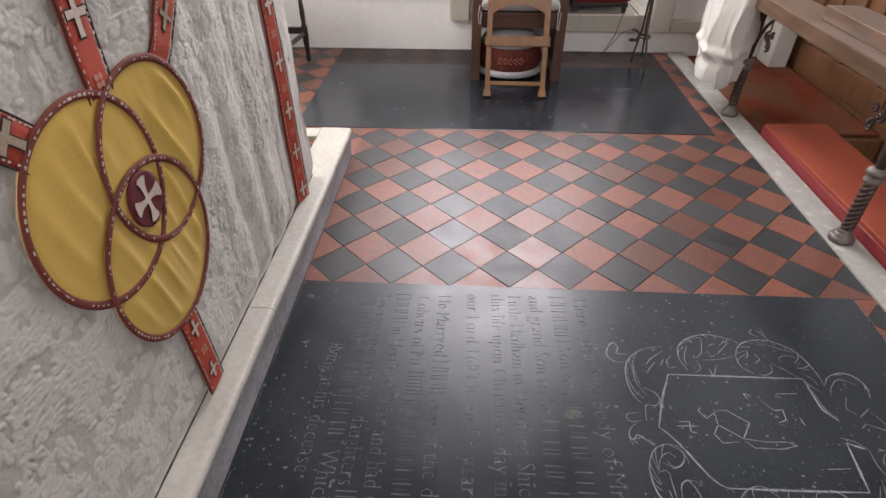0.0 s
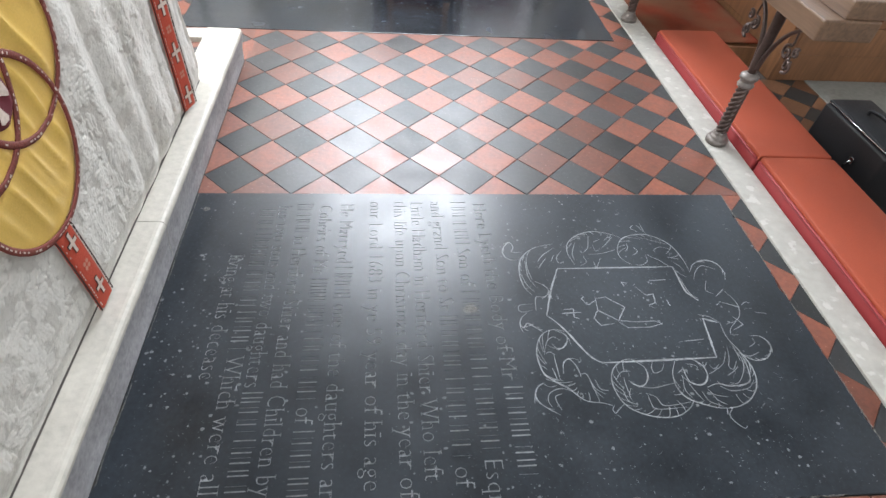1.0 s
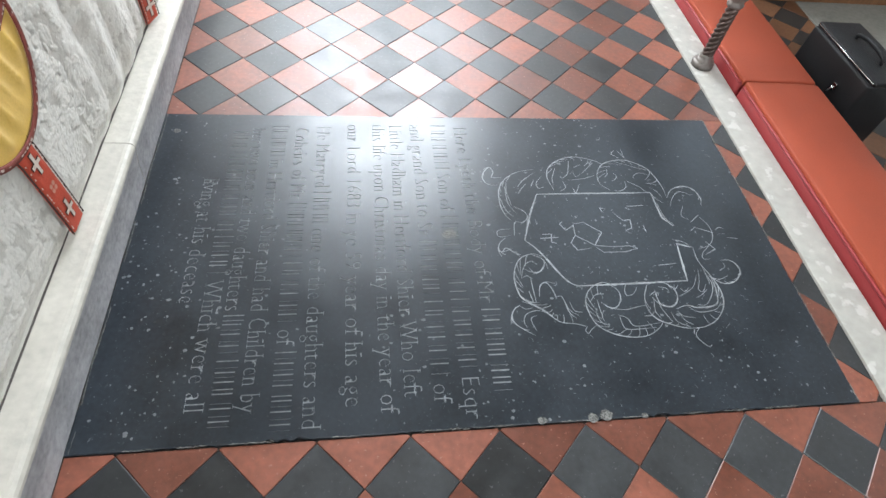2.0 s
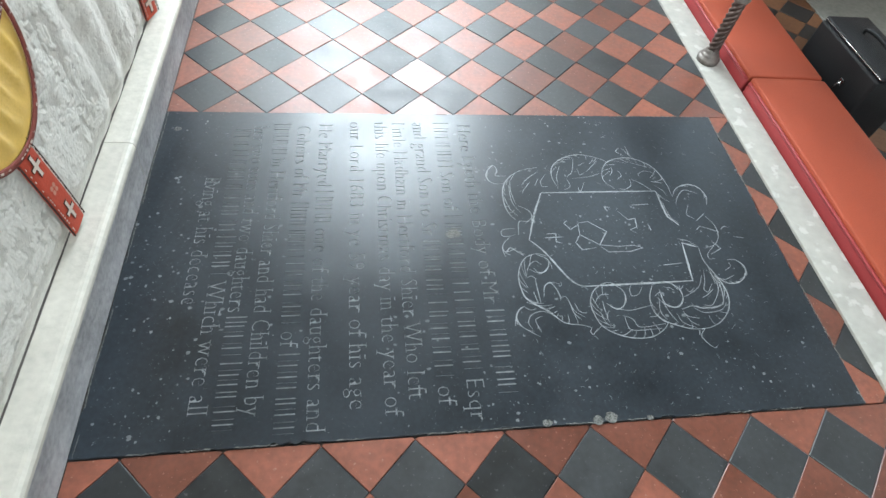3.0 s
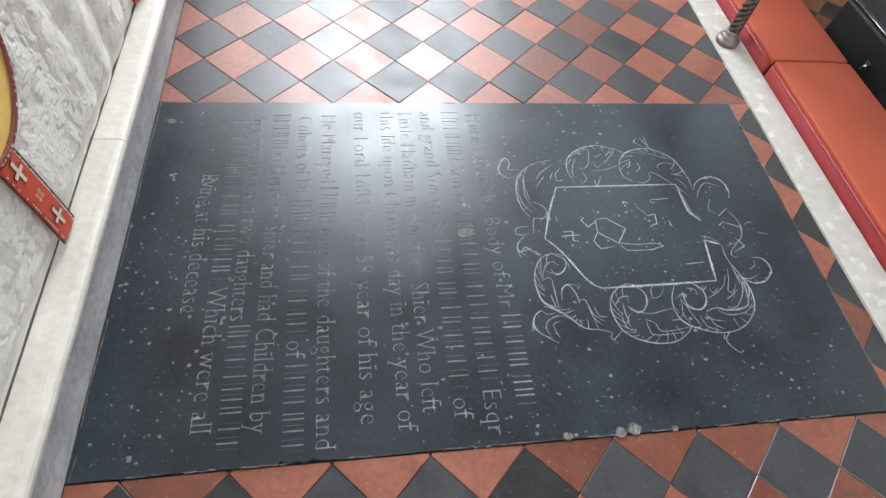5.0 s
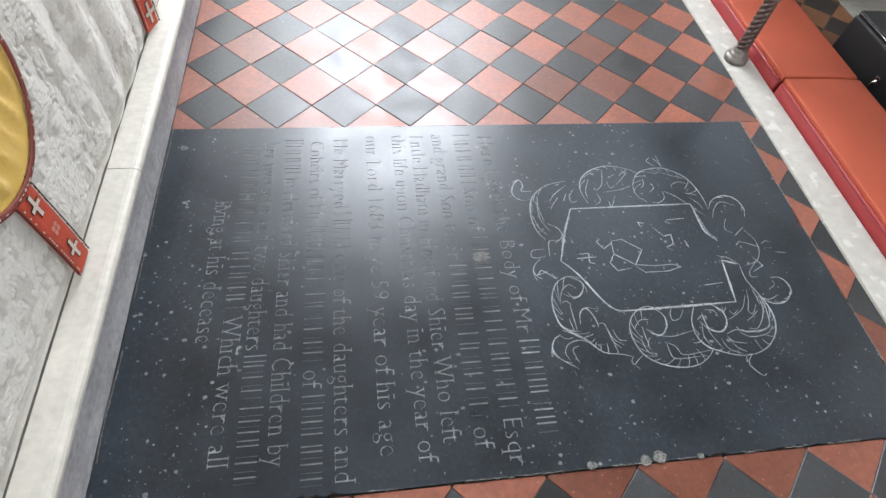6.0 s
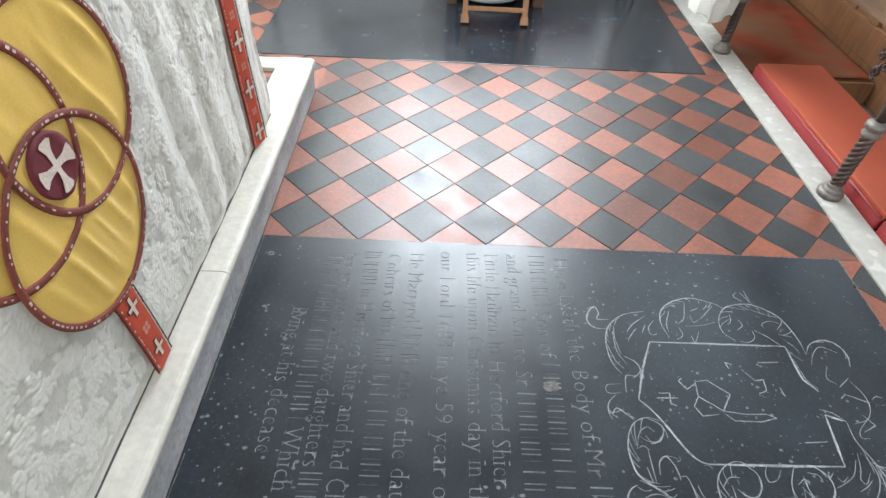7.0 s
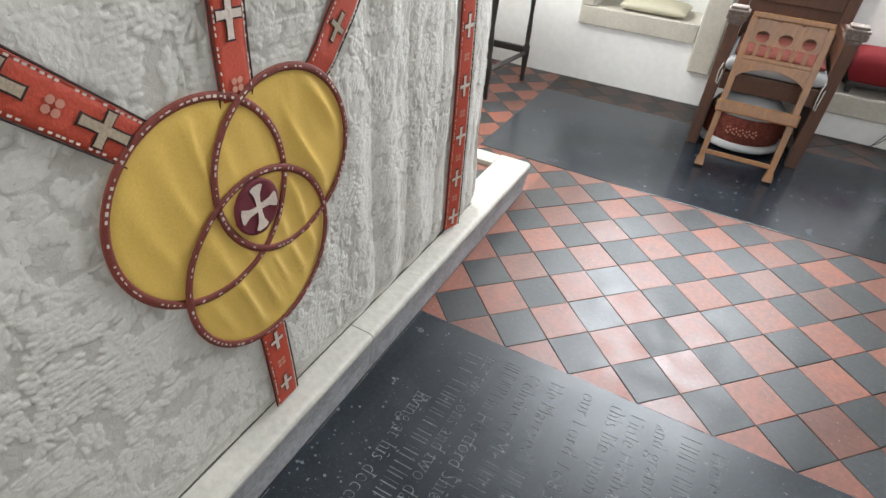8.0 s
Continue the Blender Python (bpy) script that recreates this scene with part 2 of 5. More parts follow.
def box(x0, y0, z0, x1, y1, z1, bevel=0.0, bm=None, m=None):
    bm = bm or bmesh.new()
    g = bmesh.ops.create_cube(bm, size=1)["verts"]
    bmesh.ops.transform(bm, matrix=Matrix.LocRotScale(((x0 + x1) / 2, (y0 + y1) / 2, (z0 + z1) / 2), None, (x1 - x0, y1 - y0, z1 - z0)), verts=g)
    if bevel:
        edges = list({e for v in g for e in v.link_edges})
        out = bmesh.ops.bevel(bm, geom=edges, offset=bevel, segments=2, profile=0.6, affect="EDGES")
        g = out["verts"]
    if m is not None:
        bmesh.ops.transform(bm, matrix=m, verts=bm.verts[:])
    return bm


def lathe(profile, steps=20, bm=None, at=(0, 0, 0)):
    """Turns (radius, height) pairs about z."""
    bm = bm or bmesh.new()
    rings = []
    for r, z in profile:
        rings.append([bm.verts.new((at[0] + r * math.cos(6.28318 * i / steps), at[1] + r * math.sin(6.28318 * i / steps), at[2] + z)) for i in range(steps)])
    for a, b in zip(rings, rings[1:]):
        for i in range(steps):
            bm.faces.new((a[i], a[(i + 1) % steps], b[(i + 1) % steps], b[i]))
    bm.faces.new(rings[0])
    bm.faces.new(rings[-1])
    return bm


def tube(points, radius, steps=8, bm=None, flat=1.0):
    """A round bar along points; radius may be a list."""
    bm = bm or bmesh.new()
    pts = [Vector(p) for p in points]
    rings = []
    side = None
    for i, p in enumerate(pts):
        d = (pts[min(i + 1, len(pts) - 1)] - pts[max(i - 1, 0)]).normalized()
        if side is None:
            side = d.cross(Vector((0, 0, 1)) if abs(d.z) < 0.9 else Vector((1, 0, 0))).normalized()
        else:
            side = (side - d * side.dot(d)).normalized()
        up = d.cross(side)
        r = radius[i] if isinstance(radius, list) else radius
        rings.append([bm.verts.new(p + side * (r * math.cos(6.28318 * k / steps)) + up * (r * flat * math.sin(6.28318 * k / steps))) for k in range(steps)])
    for a, b in zip(rings, rings[1:]):
        for k in range(steps):
            bm.faces.new((a[k], a[(k + 1) % steps], b[(k + 1) % steps], b[k]))
    bm.faces.new(rings[0])
    bm.faces.new(rings[-1])
    return bm


def pad(x0, y0, x1, y1, z0, z1, puff=0.02, n=14, bm=None, power=4.0):
    """A stuffed cushion: rounded box with a domed top."""
    bm = bm or bmesh.new()
    cx, cy, hx, hy = (x0 + x1) / 2, (y0 + y1) / 2, (x1 - x0) / 2, (y1 - y0) / 2
    top, bot = [], []
    for i in range(n + 1):
        rt, rb = [], []
        for j in range(n + 1):
            u, v = math.sin((i / n - 0.5) * 3.14159), math.sin((j / n - 0.5) * 3.14159)
            e = max(0.0, 1 - max(abs(u), abs(v)) ** power) ** 0.5
            dome = (1 - u * u) * (1 - v * v)
            x, y = cx + u * hx, cy + v * hy
            mid = (z0 + z1) / 2
            rt.append(bm.verts.new((x, y, mid + (z1 - mid) * e + puff * dome)))
            rb.append(bm.verts.new((x, y, mid - (mid - z0) * e - 0.0001)))
        top.append(rt)
        bot.append(rb)
    for i in range(n):
        for j in range(n):
            bm.faces.new((top[i][j], top[i + 1][j], top[i + 1][j + 1], top[i][j + 1]))
            bm.faces.new((bot[i][j], bot[i][j + 1], bot[i + 1][j + 1], bot[i + 1][j]))
    bmesh.ops.remove_doubles(bm, verts=bm.verts[:], dist=0.0005)
    return bm


# ---- the large structure ----
D = 0.2155                 # diagonal of a floor tile
KERB_X, KERB_Z, FRONT_X = -0.09, 0.155, -0.16
ALTAR_Y0, ALTAR_Y1 = -1.64, 0.46
MARBLE_X0, MARBLE_X1 = 1.924, 2.05
LOW_Z = -0.15

floor = structure("floor", box(-1.7, -4.2, -0.3, MARBLE_X1, WALL_Y, -0.010), "grout", "dark mortar bed under red and black floor tiles")
structure("lower_floor", box(MARBLE_X1, -4.2, -0.45, 7.0, WALL_Y + 1.5, LOW_Z - 0.010), "grout", "dark mortar bed of the lower floor beyond the altar rail")


def wall_with_hole(name, x0, x1, y0, y1, z0, z1, holes, label, material="plaster", along="x"):
    """A wall of rectangular blocks round its openings; holes: (a0, a1, z0, z1) along its length."""
    bm = bmesh.new()
    a0, a1 = (x0, x1) if along == "x" else (y0, y1)
    cuts = sorted({a0, a1, *[h[0] for h in holes], *[h[1] for h in holes]})
    for p, q in zip(cuts, cuts[1:]):
        zs = [z0]
        for h in sorted(holes, key=lambda h: h[2]):
            if h[0] <= p and h[1] >= q:
                zs += [h[2], h[3]]
        zs.append(z1)
        for lo, hi in zip(zs[::2], zs[1::2]):
            if hi - lo > 0.001:
                if along == "x":
                    box(p, y0, lo, q, y1, hi, bm=bm)
                else:
                    box(x0, p, lo, x1, q, hi, bm=bm)
    bmesh.ops.remove_doubles(bm, verts=bm.verts[:], dist=0.0002)
    return structure(name, bm, material, label)


NICHE = (-0.36, 0.31, 0.49, 1.1)
SEAT = (1.16, 1.74, 0.27, 1.6)
# the last opening is assumed, cut for the choir lamp
wall_with_hole("wall_north", -1.7, 7.0, WALL_Y, WALL_Y + 0.6, -0.45, 5.2, [NICHE, (WIN_X0, WIN_X1, WIN_Z0, WIN_Z1), SEAT, (3.05, 4.55, 2.2, 4.6)], "whitewashed plaster wall with a niche and a window")
# the opening is assumed, made only to let the east lamp in
wall_with_hole("wall_east", -2.2, -1.7, -4.8, WALL_Y + 0.6, -0.3, 5.2, [(1.30, 2.20, 1.4, 2.8)], "whitewashed plaster wall behind the altar with an opening added for a fill lamp", along="y")
# out of view; encloses the room and holds the opposite fill lamp
wall_with_hole("wall_south", -1.7, 7.0, -4.8, -4.2, -0.45, 5.2, [(0.4, 2.0, 1.8, 4.2)], "unseen plaster wall behind the camera with an opening for fill light")
# never in view; shuts the nave end round its fill lamp
wall_with_hole("wall_west", 7.0, 7.4, -4.8, WALL_Y + 0.6, -0.45, 5.2, [(-1.6, 0.6, 2.0, 4.4)], "unseen plaster wall closing the nave with an opening for fill light", along="y")
# out of view, added to shape bounce light and what the slab mirrors
structure("ceiling", box(-2.2, -4.8, 5.2, 7.4, WALL_Y + 0.6, 5.4), "roof", "unseen ceiling added to close the room above the sanctuary")
structure("niche_back", box(NICHE[0], WALL_Y + 0.36, 0.3, NICHE[1], WALL_Y + 0.598, 1.1), "plaster", "white plaster back of the wall niche")
structure("seat_back", box(SEAT[0], WALL_Y + 0.34, 0.2, SEAT[1], WALL_Y + 0.598, 1.6), "plaster", "white plaster back of the stone seat recess")

# ---- altar platform ----
def kerb_block(name, x0, y0, x1, y1, label):
    """A kerb stone with a rounded, slightly overhanging nosing."""
    bm = bmesh.new()
    prof = [(x0, 0.0), (x1 - 0.017, 0.0), (x1 - 0.014, 0.06), (x1 - 0.006, 0.11), (x1 - 0.001, 0.134), (x1 - 0.001, 0.143), (x1 - 0.005, 0.150), (x1 - 0.012, 0.1538), (x1 - 0.020, KERB_Z), (x0, KERB_Z)]
    n = max(2, int((y1 - y0) / 0.06))
    rows = []
    for i in range(n + 1):
        y = y0 + (y1 - y0) * i / n
        w = 0.0015 * noise.noise(Vector((y * 9, 2.0, 0.0)))
        rows.append([bm.verts.new((x + (w if x > x0 else 0), y, z + (w if 0.14 < z < 0.15 else 0))) for x, z in prof])
    for a, b in zip(rows, rows[1:]):
        for k in range(len(prof)):
            bm.faces.new((a[k], b[k], b[(k + 1) % len(prof)], a[(k + 1) % len(prof)])).material_index = 1 if k in (1, 2, 3) else 0
    bm.faces.new(rows[0])
    bm.faces.new(rows[-1])
    ob = structure(name, bm, "kerb", label)
    ob.data.materials.append(M["kerb_face"])
    return ob


platform = structure("platform", box(-1.7, -2.6, -0.009, -0.24, 0.862, KERB_Z - 0.03), "grout", "tiled platform under the altar")
for y0, y1 in ((-2.6, -1.45), (-1.4475, -0.3065), (-0.304, 0.96)):
    kerb_block("kerb", -0.238, y0, KERB_X, y1, "long pale stone kerb along the altar platform")
structure("kerb_return", box(-1.7, 0.865, 0.0, -0.2405, 0.957, KERB_Z - 0.001, bevel=0.006), "kerb", "pale stone kerb closing the altar platform")
structure("kerb_joint", box(-0.175, -2.6, KERB_Z - 0.004, -0.1685, 0.50, KERB_Z + 0.0012), "grout", "dark joint between kerb and altar cloth")
structure("marble_sill", box(MARBLE_X0, -4.2, -0.009, MARBLE_X1, WALL_Y, 0.007, bevel=0.003), "marble", "worn white marble sill under the altar rail")


# ---- the two black slabs ----
def worn_outline(x0, y0, x1, y1, wear):
    """The plan of a slab whose arrises are chipped and worn uneven."""
    corners = ((x0, y0), (x1, y0), (x1, y1), (x0, y1))
    line = []
    for k, (a, b) in enumerate(zip(corners, corners[1:] + corners[:1])):
        length = math.hypot(b[0] - a[0], b[1] - a[1])
        nx, ny = -(b[1] - a[1]) / length, (b[0] - a[0]) / length
        n = int(length / 0.007)
        for i in range(n):
            x, y = a[0] + (b[0] - a[0]) * i / n, a[1] + (b[1] - a[1]) * i / n
            ends = min(1.0, 6 * i / n, 6 * (n - i) / n)
            rough = noise.noise(Vector((x * 14, y * 14, k))) + 0.8 * noise.noise(Vector((x * 60, y * 60, k + 9)))
            inward = ends * wear[k] * (0.25 + max(0.0, rough) * 1.5)
            line.append((x + nx * inward, y + ny * inward))
    return line


ledger_rim = worn_outline(-0.106, -1.118, 1.845, 0.0, (0.006, 0.008, 0.003, 0.005))
tagged(part("plain_slab", box(-0.49, 1.296, -0.0095, 1.813, 2.34, 0.003, bevel=0.002), "slab_far"), "plain black marble slab set in the tiled floor", "floor slab")
SLAB_Z, TOP = 0.004, 0.0046


# ---- what is cut into the ledger slab: outlines in plan, sunk into its face further down ----
def text_outline(words, size):
    """The filled letters of a line as flat polygons, fine strokes only."""
    data = bpy.data.curves.new("words", "FONT")
    data.body, data.size, data.offset, data.space_character, data.resolution_u = words, size, -0.0016, 1.06, 2
    ob = new("words", data)
    me = bpy.data.meshes.new_from_object(ob.evaluated_get(bpy.context.evaluated_depsgraph_get()))
    bpy.data.objects.remove(ob)
    bm = bmesh.new()
    bm.from_mesh(me)
    bpy.data.meshes.remove(me)
    bmesh.ops.dissolve_limit(bm, angle_limit=0.02, verts=bm.verts[:], edges=bm.edges[:])
    polys = [[(v.co.x, v.co.y) for v in f.verts] for f in bm.faces]
    # small serifs where a stem ends square
    for e in bm.edges:
        if len(e.link_faces) == 1:
            (ax, ay), (bx, by) = e.verts[0].co.xy, e.verts[1].co.xy
            if abs(ay - by) < 0.0004 and 0.0006 < abs(ax - bx) < 0.11 * size:
                inner = e.link_faces[0].calc_center_median().y
                h = 0.0011 if inner > ay else -0.0011
                x0, x1 = min(ax, bx) - 0.0042, max(ax, bx) + 0.0042
                polys.append([(x0, ay), (x1, ay), (x1, ay + h), (x0, ay + h)])
    bm.free()
    return polys


# (line's middle, start, end, pieces): a number stands for a name of so many letters, cut as plain bars
LINES = (
    (0.883, -0.055, -1.035, ("Here Lyeth the Body of Mr", 7)),
    (0.802, -0.048, -1.095, (6, "Son of", 8, 6, "Esqr")),
    (0.728, -0.044, -1.053, ("and grand Son to Sr", 6, 6, "of")),
    (0.656, -0.048, -1.030, ("Little Hadham in Hertford Shier Who left",)),
    (0.597, -0.045, -1.071, ("this life upon Christmas day in the year of",)),
    (0.513, -0.045, -1.045, ("our Lord 1683 in ye 59 year of his age",)),
    (0.413, -0.058, -1.095, ("He Marryed", 4, "one of the daughters and")),
    (0.341, -0.066, -1.100, ("Coheirs of Mr", 7, 6, "of", 7)),
    (0.268, -0.060, -1.048, (5, "in Hertford Shier and had Children by")),
    (0.203, -0.069, -1.082, ("her two sons and two daughters", 4, 6)),
    (0.144, -0.088, -1.038, (3, 9, 4, "Which were all")),
    (0.082, -0.299, -0.741, ("living at his decease",)),
)
SIZE = 0.058
CUTS = []                  # (name, label, depth, polygons in plan)
bar_rnd = random.Random(4)
for line_x, start, end, pieces in LINES:
    polys = []
    cursor = 0.0
    for piece in pieces:
        if isinstance(piece, int):
            for k in range(piece):
                wide = SIZE * bar_rnd.uniform(0.26, 0.52)
                for u, w in ((cursor, 0.0038), (cursor + wide, bar_rnd.choice((0.0013, 0.0013, 0.0032)))):
                    high = SIZE * (0.76 if k == 0 else 0.68)
                    polys.append([(u, 0.0), (u + w, 0.0), (u + w, high), (u, high)])
                cursor += wide + SIZE * 0.22
            cursor += 0.22 * SIZE
        else:
            glyphs = text_outline(piece, SIZE)
            # the pen is broad across the stems and fine along them
            for shift in (-0.0007, 0.0007):
                polys += [[(cursor + x + shift, y) for x, y in p] for p in glyphs]
            cursor += max(x for p in glyphs for x, y in p) + 0.3 * SIZE
    stretch = (start - end) / (cursor - 0.3 * SIZE)
    CUTS.append(("inscription_line", "line of cut lettering", 0.0020, [[(line_x - 0.020 + 1.2 * y + 0.0012 * math.sin(x * stretch * 7), start - x * stretch) for x, y in p] for p in polys]))


def cut(polys, width, *points):
    """A cut line that runs smoothly through the points, swelling at its middle."""
    pts = [Vector(p) for p in points]
    ends = [pts[0] * 2 - pts[1], *pts, pts[-1] * 2 - pts[-2]]
    line = []
    for a, b, c, d in zip(ends, ends[1:], ends[2:], ends[3:]):
        for k in range(5):
            t = k / 5
            line.append(0.5 * (2 * b + (c - a) * t + (2 * a - 5 * b + 4 * c - d) * t * t + (3 * b - a - 3 * c + d) * t ** 3))
    straight_cut(polys, width, line + [pts[-1]])
    # fine veins fan inwards from the long sweeps of a leaf
    if len(pts) > 5:
        heart = sum(pts, Vector((0, 0))) / len(pts)
        for k in range(6, len(line) - 5, 3):
            d = (line[k + 1] - line[k - 1]).normalized()
            inward = (heart - line[k]) * 0.42
            if inward.length < 0.009:
                continue
            reach = 0.9 + 0.6 * noise.noise(Vector((k * 1.7, heart.x * 9, heart.y * 9)))
            straight_cut(polys, 0.0019, [line[k] + d * (0.030 * u * reach) + inward * (u * u * reach) + d * 0.002 for u in (0.12, 0.3, 0.5, 0.7, 0.9, 1.0)])


def straight_cut(polys, width, points):
    pts = [Vector(p) for p in points]
    left, right = [], []
    for i, p in enumerate(pts):
        d = (pts[min(i + 1, len(pts) - 1)] - pts[max(i - 1, 0)]).normalized()
        w = width * (0.45 + 0.55 * math.sin(3.1416 * (i + 0.6) / (len(pts) + 0.2))) * (1 + 0.35 * noise.noise(Vector((p.x * 60, p.y * 60, 2)))) / 2
        left.append((p.x - d.y * w, p.y + d.x * w))
        right.append((p.x + d.y * w, p.y - d.x * w))
    for i in range(len(pts) - 1):
        polys.append([left[i], right[i], right[i + 1], left[i + 1]])


def bezier(p0, p1, p2, p3, n=16):
    out = []
    for i in range(n + 1):
        t = i / n
        u = 1 - t
        out.append(tuple(u ** 3 * p0[k] + 3 * u * u * t * p1[k] + 3 * u * t * t * p2[k] + t ** 3 * p3[k] for k in (0, 1)))
    return out


def spiral(cx, cy, r, a0, turns, n=30, shrink=0.25):
    return [(cx + r * (1 - (1 - shrink) * i / n) * math.cos(radians(a0) + turns * 6.28318 * i / n), cy + r * (1 - (1 - shrink) * i / n) * math.sin(radians(a0) + turns * 6.28318 * i / n)) for i in range(n + 1)]


def finely(points, n=10):
    out = []
    for p, q in zip(points, points[1:]):
        out += [(p[0] + (q[0] - p[0]) * k / n, p[1] + (q[1] - p[1]) * k / n) for k in range(n)]
    return [(x + 0.0012 * noise.noise(Vector((x * 80, y * 80, 0))), y + 0.0012 * noise.noise(Vector((x * 80, y * 80, 5)))) for x, y in out + [points[-1]]]


shield = []
for pts in (((1.106, -0.374), (1.30, -0.372), (1.504, -0.371)), ((1.504, -0.371), (1.505, -0.43), (1.507, -0.48), (1.535, -0.515)), ((1.519, -0.585), (1.560, -0.600)),
            ((1.519, -0.585), (1.510, -0.66), (1.502, -0.723)), ((1.502, -0.723), (1.32, -0.727), (1.165, -0.729)), ((1.106, -0.374), (1.067, -0.46), (1.031, -0.561))):
    straight_cut(shield, 0.0062, finely(pts))
straight_cut(shield, 0.0058, bezier((1.165, -0.729), (1.11, -0.728), (1.10, -0.62), (1.031, -0.561)))
CUTS.append(("shield_outline", "cut outline of a shield", 0.0011, shield))

mantling = []
# side leaf
cut(mantling, 0.0036, (1.116, -0.262), (1.052, -0.277), (1.005, -0.313), (0.983, -0.355), (0.977, -0.409), (0.985, -0.455), (1.002, -0.482))
cut(mantling, 0.0036, (1.021, -0.427), (1.049, -0.445), (1.057, -0.470), (1.039, -0.490), (1.012, -0.491), (1.002, -0.542))
cut(mantling, 0.0024, (1.012, -0.322), (1.007, -0.366), (1.014, -0.421))
cut(mantling, 0.0024, (1.004, -0.340), (1.004, -0.410), (1.024, -0.456))
cut(mantling, 0.0024, (1.116, -0.279), (1.072, -0.312), (1.048, -0.341))
cut(mantling, 0.0024, (1.135, -0.298), (1.115, -0.325), (1.118, -0.348), (1.137, -0.344))
cut(mantling, 0.0024, (1.078, -0.328), (1.054, -0.357), (1.045, -0.374))
cut(mantling, 0.0024, (1.108, -0.313), (1.093, -0.342))
cut(mantling, 0.0036, (1.002, -0.299), (0.967, -0.298), (0.976, -0.276), (0.966, -0.252), (0.944, -0.275), (0.936, -0.302), (0.952, -0.330), (0.987, -0.333))
cut(mantling, 0.0024, (0.980, -0.387), (0.993, -0.441), (1.013, -0.468))
# crown scroll
cut(mantling, 0.0036, (1.169, -0.356), (1.158, -0.303), (1.171, -0.256), (1.214, -0.219), (1.276, -0.202), (1.339, -0.218), (1.367, -0.236))
cut(mantling, 0.0024, (1.252, -0.222), (1.234, -0.281), (1.211, -0.304))
cut(mantling, 0.0024, (1.228, -0.312), (1.282, -0.306), (1.328, -0.291))
cut(mantling, 0.0024, (1.289, -0.240), (1.262, -0.254))
cut(mantling, 0.0024, (1.336, -0.231), (1.308, -0.259), (1.283, -0.283))
cut(mantling, 0.0024, (1.195, -0.257), (1.175, -0.303), (1.173, -0.338))
cut(mantling, 0.0024, (1.255, -0.268), (1.258, -0.296), (1.276, -0.287))
cut(mantling, 0.0024, (1.208, -0.316), (1.212, -0.346), (1.189, -0.363))
cut(mantling, 0.0024, (1.302, -0.247), (1.322, -0.230), (1.325, -0.248))
cut(mantling, 0.0024, (1.237, -0.346), (1.242, -0.369), (1.263, -0.333))
# crown curl
cut(mantling, 0.0036, (1.364, -0.359), (1.336, -0.326), (1.341, -0.279), (1.373, -0.236), (1.428, -0.218), (1.475, -0.223), (1.530, -0.264), (1.553, -0.336), (1.555, -0.396))
cut(mantling, 0.0024, (1.428, -0.317), (1.425, -0.345), (1.400, -0.362), (1.378, -0.359))
cut(mantling, 0.0024, (1.434, -0.317), (1.465, -0.339), (1.492, -0.369))
cut(mantling, 0.0024, (1.521, -0.288), (1.495, -0.280), (1.468, -0.292), (1.467, -0.306))
cut(mantling, 0.0024, (1.467, -0.218), (1.453, -0.188), (1.443, -0.170))
cut(mantling, 0.0024, (1.462, -0.203), (1.459, -0.162))
cut(mantling, 0.0024, (1.441, -0.208), (1.418, -0.187), (1.433, -0.170))
cut(mantling, 0.0024, (1.503, -0.328), (1.539, -0.336))
cut(mantling, 0.0024, (1.510, -0.347), (1.530, -0.370), (1.537, -0.393))
cut(mantling, 0.0024, (1.505, -0.377), (1.516, -0.400), (1.535, -0.418))
cut(mantling, 0.0024, (1.442, -0.233), (1.485, -0.253), (1.525, -0.266))
cut(mantling, 0.0024, (1.379, -0.261), (1.375, -0.285), (1.363, -0.299))
cut(mantling, 0.0024, (1.398, -0.280), (1.405, -0.300), (1.384, -0.318))
# lower brow
cut(mantling, 0.0036, (1.555, -0.396), (1.582, -0.360), (1.628, -0.343), (1.662, -0.356), (1.676, -0.393), (1.665, -0.431))
cut(mantling, 0.0024, (1.554, -0.432), (1.575, -0.395), (1.608, -0.368), (1.650, -0.385))
cut(mantling, 0.0024, (1.510, -0.415), (1.517, -0.481), (1.538, -0.507))
cut(mantling, 0.0024, (1.639, -0.481), (1.656, -0.518), (1.653, -0.559), (1.627, -0.594), (1.584, -0.608))
cut(mantling, 0.0024, (1.627, -0.594), (1.591, -0.626), (1.586, -0.646), (1.607, -0.647))
cut(mantling, 0.0036, (1.643, -0.652), (1.672, -0.655), (1.689, -0.679), (1.680, -0.707), (1.650, -0.733), (1.609, -0.735), (1.577, -0.707))
cut(mantling, 0.0024, (1.576, -0.711), (1.606, -0.722), (1.642, -0.709))
cut(mantling, 0.0024, (1.671, -0.535), (1.687, -0.525), (1.703, -0.528))
cut(mantling, 0.0024, (1.702, -0.565), (1.737, -0.571))
cut(mantling, 0.0024, (1.510, -0.569), (1.542, -0.579), (1.568, -0.604))
cut(mantling, 0.0024, (1.597, -0.433), (1.578, -0.472), (1.597, -0.490))
cut(mantling, 0.0024, (1.607, -0.520), (1.586, -0.536))
cut(mantling, 0.0024, (1.620, -0.691), (1.644, -0.677), (1.644, -0.662))
